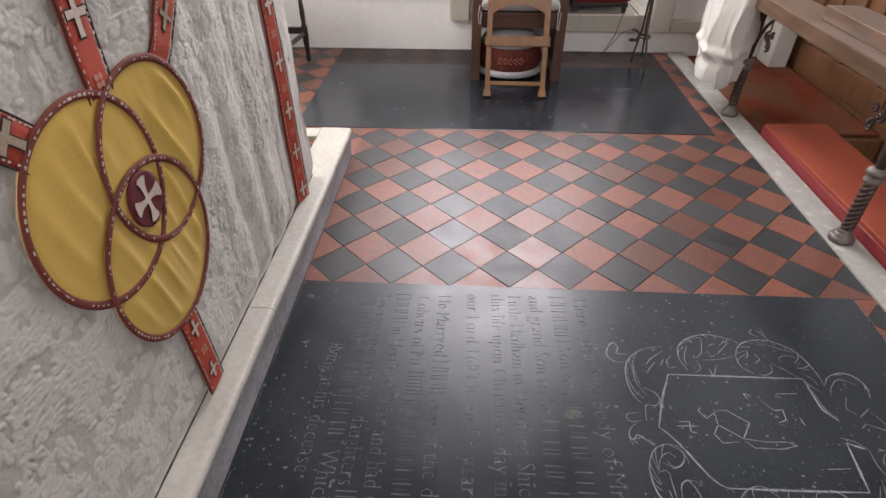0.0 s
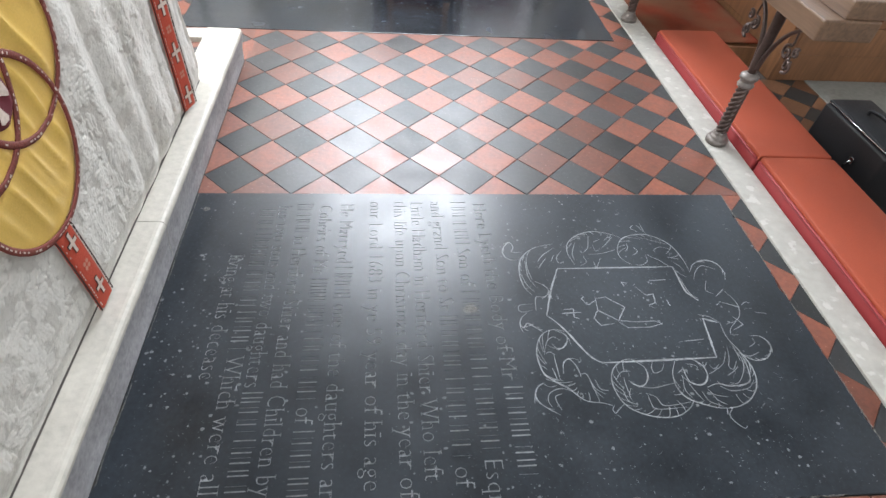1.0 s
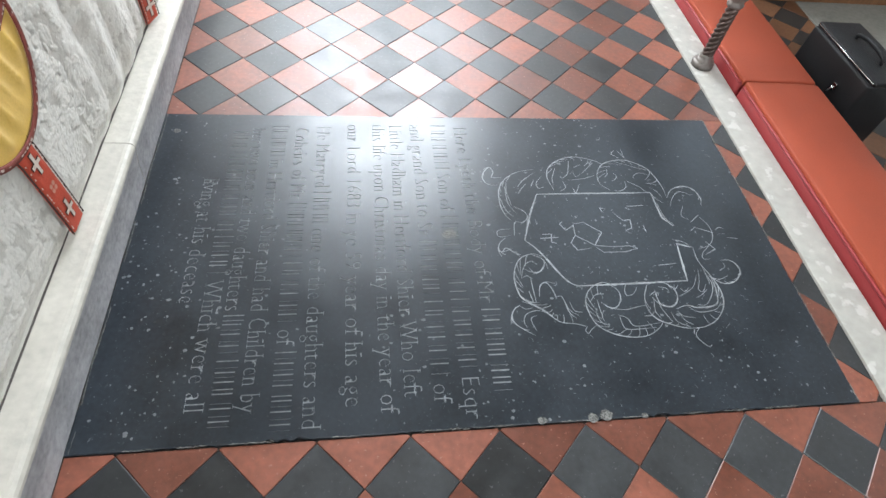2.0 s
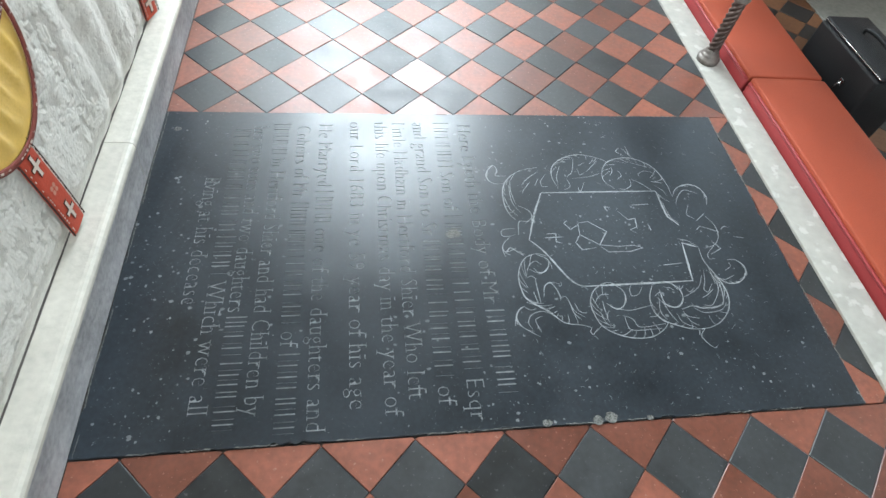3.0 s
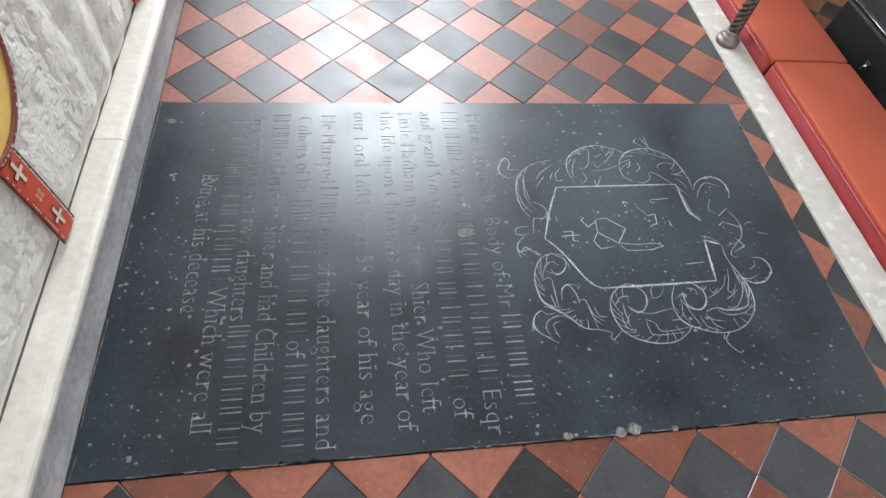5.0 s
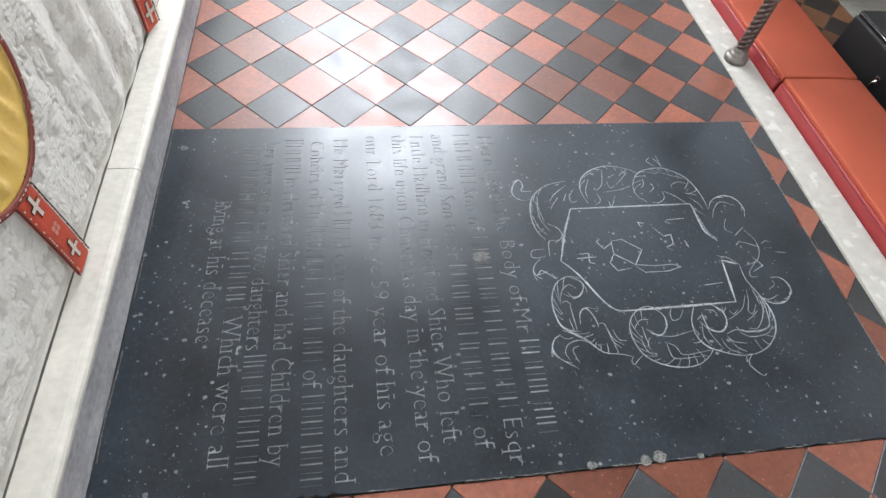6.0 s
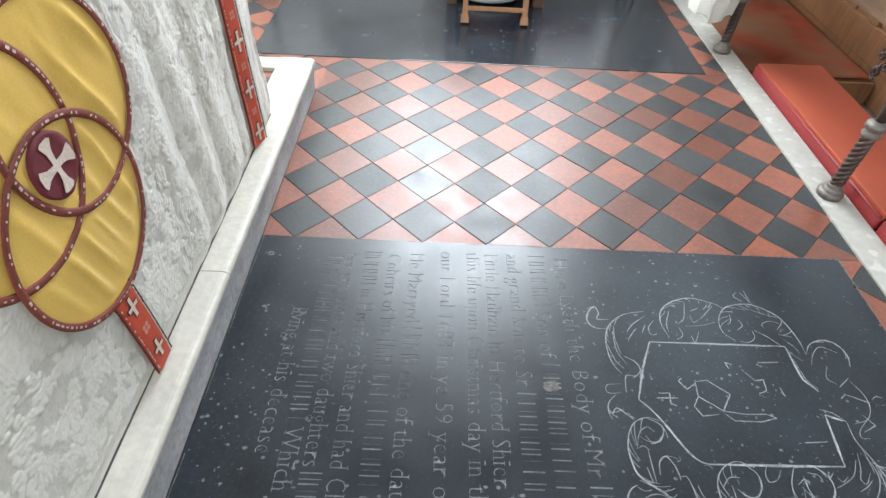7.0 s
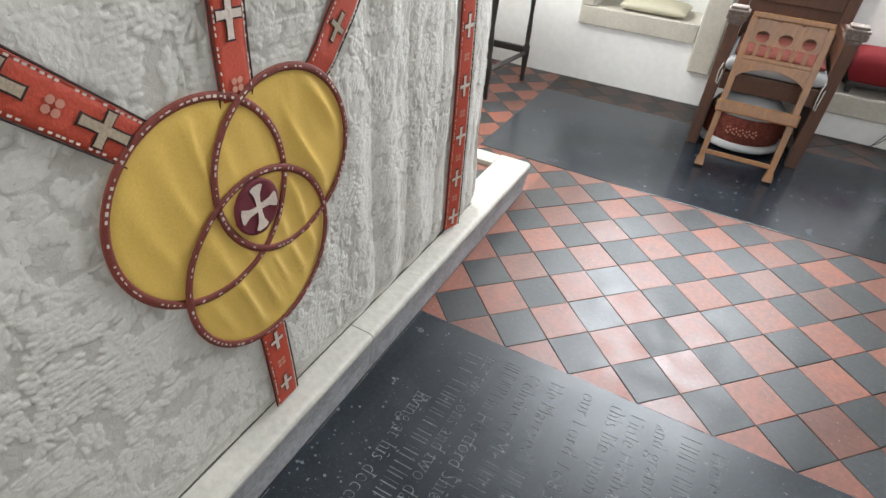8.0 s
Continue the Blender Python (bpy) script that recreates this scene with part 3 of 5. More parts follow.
# foot leaf
cut(mantling, 0.0036, (1.567, -0.606), (1.565, -0.654), (1.584, -0.711), (1.594, -0.766), (1.579, -0.817), (1.541, -0.857), (1.500, -0.876), (1.469, -0.880))
cut(mantling, 0.0024, (1.566, -0.692), (1.576, -0.729), (1.566, -0.765), (1.531, -0.806), (1.504, -0.805))
cut(mantling, 0.0024, (1.551, -0.687), (1.539, -0.727), (1.526, -0.753), (1.536, -0.763), (1.557, -0.737))
cut(mantling, 0.0036, (1.585, -0.730), (1.575, -0.783), (1.558, -0.808), (1.504, -0.816), (1.467, -0.807), (1.433, -0.817))
cut(mantling, 0.0024, (1.579, -0.800), (1.551, -0.824), (1.499, -0.830), (1.472, -0.814))
cut(mantling, 0.0024, (1.431, -0.822), (1.445, -0.840), (1.479, -0.848))
cut(mantling, 0.0024, (1.538, -0.705), (1.513, -0.744), (1.474, -0.768), (1.454, -0.776))
cut(mantling, 0.0024, (1.477, -0.881), (1.460, -0.900), (1.467, -0.921), (1.484, -0.938), (1.495, -0.933))
cut(mantling, 0.0024, (1.461, -0.883), (1.455, -0.899))
cut(mantling, 0.0024, (1.510, -0.782), (1.532, -0.771), (1.553, -0.755))
# foot scroll
cut(mantling, 0.0036, (1.371, -0.731), (1.350, -0.770), (1.345, -0.812), (1.361, -0.846), (1.395, -0.864), (1.437, -0.878), (1.477, -0.881))
cut(mantling, 0.0036, (1.371, -0.731), (1.416, -0.724), (1.448, -0.749), (1.448, -0.784), (1.425, -0.808), (1.394, -0.803), (1.386, -0.780), (1.389, -0.758))
cut(mantling, 0.0024, (1.383, -0.789), (1.391, -0.823), (1.406, -0.857))
cut(mantling, 0.0024, (1.375, -0.780), (1.366, -0.821), (1.377, -0.847))
cut(mantling, 0.0024, (1.412, -0.828), (1.421, -0.858), (1.454, -0.876))
cut(mantling, 0.0024, (1.438, -0.836), (1.446, -0.856), (1.467, -0.870))
cut(mantling, 0.0024, (1.365, -0.771), (1.386, -0.758), (1.394, -0.772))
cut(mantling, 0.0024, (1.401, -0.741), (1.424, -0.746), (1.430, -0.757))
cut(mantling, 0.0024, (1.453, -0.737), (1.452, -0.751), (1.466, -0.738))
cut(mantling, 0.0024, (1.470, -0.749), (1.479, -0.760), (1.498, -0.747))
# base leaf
cut(mantling, 0.0036, (1.275, -0.734), (1.234, -0.720), (1.192, -0.740), (1.169, -0.776), (1.168, -0.818), (1.183, -0.859), (1.221, -0.886), (1.271, -0.899), (1.319, -0.896), (1.359, -0.875), (1.380, -0.852))
cut(mantling, 0.0036, (1.249, -0.724), (1.274, -0.748), (1.274, -0.777), (1.257, -0.802), (1.236, -0.805), (1.213, -0.787))
cut(mantling, 0.0024, (1.239, -0.807), (1.277, -0.813), (1.320, -0.805), (1.346, -0.800))
cut(mantling, 0.0024, (1.251, -0.828), (1.276, -0.841), (1.291, -0.866), (1.368, -0.859))
cut(mantling, 0.0024, (1.255, -0.831), (1.255, -0.855), (1.267, -0.875), (1.351, -0.873))
cut(mantling, 0.0024, (1.213, -0.812), (1.203, -0.831), (1.206, -0.847))
cut(mantling, 0.0024, (1.179, -0.785), (1.202, -0.761), (1.228, -0.759))
cut(mantling, 0.0024, (1.203, -0.778), (1.203, -0.812), (1.206, -0.831))
cut(mantling, 0.0024, (1.305, -0.729), (1.295, -0.749), (1.297, -0.767), (1.319, -0.761), (1.337, -0.738))
cut(mantling, 0.0024, (1.328, -0.836), (1.350, -0.834), (1.363, -0.821))
cut(mantling, 0.0024, (1.189, -0.814), (1.193, -0.843), (1.206, -0.860))
# side scroll
cut(mantling, 0.0036, (1.072, -0.621), (1.041, -0.612), (1.005, -0.627), (0.982, -0.662), (0.973, -0.706), (0.981, -0.757), (1.004, -0.780), (1.037, -0.802), (1.055, -0.822), (1.080, -0.844), (1.124, -0.852), (1.148, -0.860))
cut(mantling, 0.0036, (1.041, -0.614), (1.070, -0.630), (1.074, -0.649), (1.056, -0.675), (1.035, -0.677), (1.025, -0.661))
cut(mantling, 0.0024, (0.995, -0.698), (1.011, -0.655), (1.035, -0.638), (1.050, -0.651))
cut(mantling, 0.0036, (1.036, -0.760), (1.044, -0.727), (1.063, -0.714), (1.077, -0.734), (1.083, -0.760), (1.083, -0.771))
cut(mantling, 0.0024, (1.085, -0.763), (1.101, -0.764), (1.113, -0.806), (1.138, -0.827))
cut(mantling, 0.0024, (1.022, -0.700), (1.022, -0.734), (1.023, -0.781))
cut(mantling, 0.0024, (1.009, -0.742), (1.015, -0.779))
cut(mantling, 0.0024, (1.120, -0.782), (1.128, -0.810), (1.149, -0.816))
cut(mantling, 0.0024, (1.106, -0.786), (1.111, -0.814), (1.128, -0.836))
cut(mantling, 0.0024, (0.999, -0.695), (1.013, -0.689), (1.026, -0.700))
# side flower
cut(mantling, 0.0024, (1.056, -0.819), (1.021, -0.805), (0.988, -0.815), (0.976, -0.838), (0.983, -0.857))
cut(mantling, 0.0024, (1.017, -0.820), (0.997, -0.831), (1.006, -0.867))
cut(mantling, 0.0024, (0.982, -0.774), (1.010, -0.787), (1.049, -0.815))
cut(mantling, 0.0036, (0.975, -0.786), (0.957, -0.797), (0.945, -0.820), (0.952, -0.844), (0.971, -0.861), (1.000, -0.881))
cut(mantling, 0.0024, (1.152, -0.860), (1.144, -0.872), (1.149, -0.882), (1.159, -0.873), (1.179, -0.858))
cut(mantling, 0.0024, (0.995, -0.516), (0.956, -0.520), (0.949, -0.540), (0.964, -0.546), (0.990, -0.541))
cut(mantling, 0.0036, (0.972, -0.550), (0.952, -0.569), (0.944, -0.591), (0.953, -0.603), (0.968, -0.588), (0.993, -0.608), (1.008, -0.613))
cut(mantling, 0.0024, (0.975, -0.790), (0.989, -0.799), (1.008, -0.796))
CUTS.append(("mantling", "cut scrolling acanthus mantling", 0.0009, mantling))

charge = []
for pts in (((1.20, -0.50), (1.235, -0.495), (1.285, -0.535), (1.25, -0.585), (1.195, -0.545), (1.20, -0.50)), ((1.25, -0.585), (1.30, -0.592), (1.36, -0.590), (1.385, -0.600)), ((1.25, -0.592), (1.27, -0.612), (1.34, -0.612), (1.385, -0.600)),
            ((1.195, -0.545), (1.175, -0.575), (1.19, -0.602), (1.235, -0.595)), ((1.20, -0.505), (1.17, -0.525), (1.155, -0.500), (1.165, -0.49)), ((1.08, -0.555), (1.14, -0.552)), ((1.09, -0.540), (1.12, -0.538), (1.115, -0.570), (1.13, -0.575)),
            ((1.31, -0.455), (1.305, -0.435), (1.325, -0.44)), ((1.345, -0.455), (1.37, -0.49), (1.395, -0.485), (1.39, -0.52), (1.365, -0.53)), ((1.40, -0.43), (1.46, -0.427)), ((1.43, -0.51), (1.435, -0.535)), ((1.43, -0.665), (1.49, -0.66)),
            ((1.60, -0.50), (1.64, -0.47)), ((1.60, -0.52), (1.66, -0.545)), ((1.62, -0.58), (1.64, -0.61), (1.60, -0.63))):
    straight_cut(charge, 0.0034, finely(pts, 5))
CUTS.append(("shield_charge", "worn cut device on the shield", 0.0009, charge))


def cut_slab(rim, z0, z1, cuts):
    """A slab with the given outlines sunk into its face: the slab's mesh, and one mesh of grooves for each set."""
    cx, cy = sum(p[0] for p in rim) / len(rim), sum(p[1] for p in rim) / len(rim)
    face = [(x + 0.0018 * (1 if x < cx else -1), y + 0.0018 * (1 if y < cy else -1)) for x, y in rim]
    outlines = [(-1, face)] + [(n, poly) for n, c in enumerate(cuts) for poly in c[3]]
    points, edges = [], []
    for _, poly in outlines:
        base = len(points)
        points += [Vector(p) for p in poly]
        edges += [(base + k, base + (k + 1) % len(poly)) for k in range(len(poly))]
    verts, _, tris, _, _, _ = delaunay_2d_cdt(points, edges, [], 0, 1e-6)
    flat = np.array([(v.x, v.y) for v in verts])
    middle = flat[np.array([t[:3] for t in tris])].mean(axis=1)
    order = np.argsort(middle[:, 0])
    middle = middle[order]
    owner = np.full(len(tris), -2)
    for n, poly in outlines:
        xs, ys = [p[0] for p in poly], [p[1] for p in poly]
        lo, hi = np.searchsorted(middle[:, 0], (min(xs), max(xs)))
        near = np.arange(lo, hi)
        near = near[(middle[lo:hi, 1] > min(ys)) & (middle[lo:hi, 1] < max(ys))]
        if not len(near):
            continue
        px, py = middle[near, 0], middle[near, 1]
        inside = np.zeros(len(near), bool)
        for (ax, ay), (bx, by) in zip(poly, poly[1:] + poly[:1]):
            if ay != by:
                inside ^= ((ay > py) != (by > py)) & (px < ax + (bx - ax) * (py - ay) / (by - ay))
        owner[order[near[inside]]] = n
    sets = [int(n) if n > -2 else None for n in owner]
    slab_bm = bmesh.new()
    up = {}

    def corner(bm, table, i, z):
        if (i, z) not in table:
            table[i, z] = bm.verts.new((verts[i].x, verts[i].y, z))
        return table[i, z]

    side = {}
    for t, n in zip(tris, sets):
        if n is not None:
            for a, b in zip(t, (*t[1:], t[0])):
                side[a, b] = n
    for t, n in zip(tris, sets):
        if n == -1:
            slab_bm.faces.new([corner(slab_bm, up, i, z1) for i in t])
    low = [slab_bm.verts.new((x, y, z0)) for x, y in rim]
    mid = [slab_bm.verts.new((x, y, z1 - 0.0016)) for x, y in rim]
    lip = [slab_bm.verts.new((x, y, z1)) for x, y in face]
    for a, b in ((low, mid), (mid, lip)):
        for i in range(len(a)):
            j = (i + 1) % len(a)
            slab_bm.faces.new((a[i], a[j], b[j], b[i]))
    grooves = []
    for n, (name, label, depth, _) in enumerate(cuts):
        bm, table = bmesh.new(), {}
        for t, m in zip(tris, sets):
            if m != n:
                continue
            bm.faces.new([corner(bm, table, i, z1 - depth) for i in t])
            for a, b in zip(t, (*t[1:], t[0])):
                if side.get((b, a)) == -1:
                    bm.faces.new([corner(bm, table, b, z1 - depth), corner(bm, table, a, z1 - depth), corner(bm, table, a, z1), corner(bm, table, b, z1)])
        grooves.append((name, label, bm))
    return slab_bm, grooves


slab_bm, grooves = cut_slab(ledger_rim, -0.0095, SLAB_Z, CUTS)
ledger = tagged(part("ledger_slab", slab_bm, "slab"), "black marble ledger slab with cut inscription and cartouche", "ledger slab")
for name, label, bm in grooves:
    groove = part(name, bm, "engraved", ledger, label)
    if sum(p.normal.z for p in groove.data.polygons) < 0:
        groove.data.flip_normals()


def ribbon(points, width, bm):
    """A flat streak lying on the slab."""
    pts = [Vector((p[0], p[1], 0)) for p in points]
    left, right = [], []
    for i, p in enumerate(pts):
        d = (pts[min(i + 1, len(pts) - 1)] - pts[max(i - 1, 0)]).normalized()
        w = width * (0.55 + 0.45 * math.sin(3.1416 * min(1, (i + 0.6) / len(pts)))) / 2
        s = Vector((-d.y, d.x, 0)) * w
        left.append(bm.verts.new(p + s + Vector((0, 0, TOP))))
        right.append(bm.verts.new(p - s + Vector((0, 0, TOP))))
    for i in range(len(pts) - 1):
        bm.faces.new((left[i], right[i], right[i + 1], left[i + 1]))


def chip(cx, cy, r, seed, name="chip", material="chipped", parent=None):
    bm = bmesh.new()
    n = 18
    rim = [bm.verts.new((cx + r * (1 + 0.35 * noise.noise(Vector((math.cos(6.283 * i / n) * 1.3, math.sin(6.283 * i / n) * 1.3, seed)))) * math.cos(6.283 * i / n), cy + 0.8 * r * (1 + 0.35 * noise.noise(Vector((math.cos(6.283 * i / n) * 1.3, math.sin(6.283 * i / n) * 1.3, seed + 3)))) * math.sin(6.283 * i / n), TOP)) for i in range(n)]
    mid = bm.verts.new((cx, cy, TOP + 0.0006))
    for i in range(n):
        bm.faces.new((mid, rim[i], rim[(i + 1) % n]))
    return part(name, bm, material, parent)


for cx, cy, r, seed in ((0.802, -0.532, 0.022, 1), (1.135, -1.108, 0.017, 2), (1.10, -1.112, 0.014, 3), (0.97, -1.110, 0.012, 4), (-0.055, -0.085, 0.012, 5), (1.235, -1.114, 0.009, 8)):
    chip(cx, cy, r, seed, parent=ledger)
mortar = bmesh.new()
rm = random.Random(21)
for k in range(120):
    x = -0.10 + 1.94 * k / 120
    if noise.noise(Vector((x * 9, 0, 2))) > -0.02:
        continue
    ribbon([(x + 0.0155 * i / 4, -1.1165 + rm.uniform(-0.0018, 0.0018)) for i in range(5)], rm.uniform(0.001, 0.0034), mortar)
for k in range(70):
    y = -1.115 + 1.11 * k / 70
    if noise.noise(Vector((9, y * 5, 2))) > 0.05:
        continue
    ribbon([(1.8425 + rm.uniform(-0.002, 0.002), y + 0.016 * i / 4) for i in range(5)], rm.uniform(0.001, 0.005), mortar)
    if k % 2:
        x = 1.15 + 0.69 * k / 70
        ribbon([(x + 0.012 * i / 4, -0.0035 + rm.uniform(-0.001, 0.001)) for i in range(5)], rm.uniform(0.001, 0.004), mortar)
    off = -0.099 + 0.006 * noise.noise(Vector((y * 6, 4, 1)))
    ribbon([(off + rm.uniform(-0.0008, 0.0008), y + 0.018 * i / 4) for i in range(5)], rm.uniform(0.0012, 0.003), mortar)
tagged(part("mortar", mortar, "mortar", ledger, "crumbled pale mortar along the slab's edges"), kind="stuff")
# pale specks worn out of the black stone
specks = bmesh.new()
rs = random.Random(11)
for _ in range(5200):
    x, y = rs.uniform(-0.1, 1.84), rs.uniform(-1.11, -0.01)
    dense = 0.9 * noise.noise(Vector((x * 2.6, y * 2.6, 3.0))) + (0.25 if x < 0.12 else 0.10 if x > 0.85 or y < -0.8 else -0.32)
    if rs.random() > 0.26 + dense:
        continue
    r = 0.0008 + 0.0045 * rs.random() ** 5
    k = rs.randint(5, 8)
    stretch = rs.uniform(0.6, 1.5)
    specks.faces.new([specks.verts.new((x + r * stretch * math.cos(6.283 * i / k) * rs.uniform(0.7, 1.2), y + r * math.sin(6.283 * i / k) * rs.uniform(0.7, 1.2), TOP - 0.0002)) for i in range(k)])
for _ in range(170):
    x, y, a = rs.uniform(0.95, 1.82), rs.uniform(-1.1, -0.02), rs.uniform(0, 3.14)
    ln = rs.uniform(0.004, 0.014)
    ribbon([(x + ln * k / 3 * math.cos(a + 0.2 * k), y + ln * k / 3 * math.sin(a + 0.2 * k)) for k in range(4)], rs.uniform(0.001, 0.0022), specks)
tagged(part("specks", specks, "speck", ledger, "pale pits and flecks in the black stone"), kind="stuff")
far_specks = bmesh.new()
for _ in range(70):
    x, y = rs.uniform(0.3, 1.75), rs.uniform(1.35, 2.0)
    r = rs.uniform(0.002, 0.005)
    far_specks.faces.new([far_specks.verts.new((x + 1.6 * r * math.cos(6.283 * i / 6), y + r * math.sin(6.283 * i / 6), 0.0035)) for i in range(6)])
tagged(part("specks", far_specks, "speck", bpy.data.objects["plain_slab"], "pale flecks in the black stone"), kind="stuff")


# ---- altar with its frontal ----
REPEAT_Y, REPEAT_Z, BUD = 0.34, 0.52, 0.0095
NCELL = 64
bud_rnd = random.Random(8)
BUDS = {}                  # jittered middle, stretch and height of each bud of thread in one mirrored repeat
for a in range(-2, NCELL):
    for b in range(-2, NCELL):
        cy, cz = (a + bud_rnd.uniform(0.15, 0.85)) * BUD, (b + bud_rnd.uniform(0.15, 0.85)) * BUD
        leafy = noise.noise(Vector((cy * 33, cz * 24, 3.3))) + 0.4 * noise.noise(Vector((cy * 55, cz * 45, 9.1)))
        lean = 3.1 * noise.noise(Vector((cy * 11, cz * 9, 6.0)))
        BUDS[a, b] = (cy, cz, leafy > -0.10, bud_rnd.uniform(0.5, 1.0), math.cos(lean), math.sin(lean))


@lru_cache(maxsize=4)
def motif(y, z):
    """The woven pattern: a mirrored, half-dropped repeat of leaves whose edges are scalloped by buds of thread; (how far it is leaf, relief)."""
    col = math.floor(y / REPEAT_Y)
    zz = z + 0.5 * REPEAT_Z * (col % 2)
    u, v = abs(y - (col + 0.5) * REPEAT_Y), zz - math.floor(zz / REPEAT_Z) * REPEAT_Z
    u += 0.006 * noise.noise(Vector((u * 30, v * 30, 2)))
    ia, ib = int(u / BUD), int(v / BUD)
    best = 9.0
    tall = 0.0
    for a in (ia - 1, ia, ia + 1):
        for b in (ib - 1, ib, ib + 1):
            c = BUDS[a, b]
            if c[2]:
                p, q = (u - c[0]) / BUD, (v - c[1]) / BUD
                d = 0.6 * (p * c[4] + q * c[5]) ** 2 + 1.5 * (q * c[4] - p * c[5]) ** 2
                if d < best:
                    best, tall = d, c[3]
    mask = min(1.0, max(0.0, (0.74 - best) * 6.0))
    return mask, (1 - min(1.0, best / 0.74)) * tall


def brocade(y, z):
    """Raised threads of the pattern, worn flat in places."""
    h, relief = motif(y, z)
    worn = min(1.0, max(0.6, 0.8 + 1.2 * noise.noise(Vector((y * 4, z * 4, 30)))))
    return worn * h * 0.0022 * (0.40 + 0.90 * relief)


def stiff(y):
    """The stiff upright band holds the cloth flat: how free the folds are at y, and how far the band turns outwards."""
    g = min(1.0, max(0.0, (abs(y - 0.297) - 0.045) / 0.05))
    g = g * g * (3 - 2 * g)
    return g, (1 - g) * 0.24 * (y - 0.297)


def fold(y, z):
    """How far the hanging cloth stands out from its plane at (y, z)."""
    w = min(1.0, max(0.0, (y + 0.44) / 0.30))
    u = y + 0.02 * noise.noise(Vector((y * 3, z * 2.2, 7.7)))
    a = w * (0.011 * abs(math.sin(19 * u + 0.5)) - 0.0055 + 0.0025 * math.sin(47 * u + 2 * z) + 0.0010 * noise.noise(Vector((y * 50, z * 20, 21))))
    b = 0.007 * noise.noise(Vector((y * 5, z * 4, 0.3))) + 0.0028 * noise.noise(Vector((y * 14, z * 7, 4.1)))
    c = brocade(y, z) + (0.0005 + 0.0011 * w) * noise.noise(Vector((y * 40, z * 26, 9.0)))
    g, out = stiff(y)
    a = a * g + out
    foot = min(1.0, max(0.3, (z - 0.15) / 0.06))
    return foot * (a * (1.2 - 0.45 * z) + b + c) - 0.017 * (1 - foot)


LOBES = ((-0.692, 0.783, 0.184), (-0.500, 0.784, 0.181), (-0.592, 0.603, 0.189))


def gold_fold(y, z):
    """Slack folds of the gold satin, flat along its sewn edges."""
    inside = max(r - math.hypot(y - cy, z - cz) for cy, cz, r in LOBES)
    w = min(1.0, max(0.0, (inside - 0.006) / 0.035))
    seam = min(abs(r - math.hypot(y - cy, z - cz)) for cy, cz, r in LOBES)
    w *= 0.2 + 0.8 * min(1.0, seam / 0.028)
    n1, n2 = noise.noise(Vector((y * 3, z * 3, 1))), noise.noise(Vector((y * 6, z * 2.5, 6)))
    slack = max(0.15, 0.7 + 1.3 * n2) * min(1.0, max(0.25, (y + 0.80) / 0.16))
    ridge = (1 - abs(math.sin(48 * (y + 0.26 * z) + 4.5 * n1))) ** 2.2
    s = w * (0.0085 * ridge * slack + 0.0008 * math.sin(85 * (y + 0.30 * z) + 5 * n2))
    return 0.006 * noise.noise(Vector((y * 5, z * 4, 0.3))) + s


def lay(y, z, off, f=fold):
    return (FRONT_X + off + f(y, z), y, z)


def hanging(y0, y1, z0, z1, ny, nz):
    bm = bmesh.new()
    woven = bm.verts.layers.float.new("woven")
    grid = []
    for i in range(ny + 1):
        y = y0 + (y1 - y0) * i / ny
        row = []
        for j in range(nz + 1):
            z = z0 + (z1 - z0) * j / nz
            yy = y + (0.045 * (1 - z / 1.1) * max(0.0, (y - 0.05) / 0.41) if y > 0.05 else 0.0)
            row.append(bm.verts.new(lay(yy, z, 0.0)))
            row[-1][woven] = motif(yy, z)[0]
        grid.append(row)
    for i in range(ny):
        for j in range(nz):
            bm.faces.new((grid[i][j], grid[i + 1][j], grid[i + 1][j + 1], grid[i][j + 1]))
    # the cloth turns back round the altar's end
    back = []
    for j in range(nz + 1):
        v = grid[ny][j].co
        back.append([bm.verts.new((v.x - 0.015, v.y + 0.012, v.z)), bm.verts.new((v.x - 0.05, v.y + 0.010, v.z)), bm.verts.new((v.x - 0.30, v.y - 0.004 + 0.01 * math.sin(v.z * 9), v.z))])
    for j in range(nz):
        a, b = [grid[ny][j], *back[j]], [grid[ny][j + 1], *back[j + 1]]
        for k in range(3):
            bm.faces.new((a[k], a[k + 1], b[k + 1], b[k]))
    return bm


altar = thing("altar", "altar hung with cream damask frontal and gold trefoil", "altar")
part("altar_body", box(-1.2, ALTAR_Y0 + 0.05, KERB_Z - 0.03, FRONT_X - 0.05, ALTAR_Y1 - 0.07, 1.10), "stone", altar)
part("altar_top", box(-1.25, ALTAR_Y0 - 0.02, 1.10, FRONT_X - 0.03, ALTAR_Y1 - 0.02, 1.145, bevel=0.01), "stone", altar)
frontal = part("frontal", hanging(ALTAR_Y0, ALTAR_Y1, KERB_Z + 0.003, 1.16, 1100, 520), "damask", altar, "cream damask cloth falling in soft folds", True)


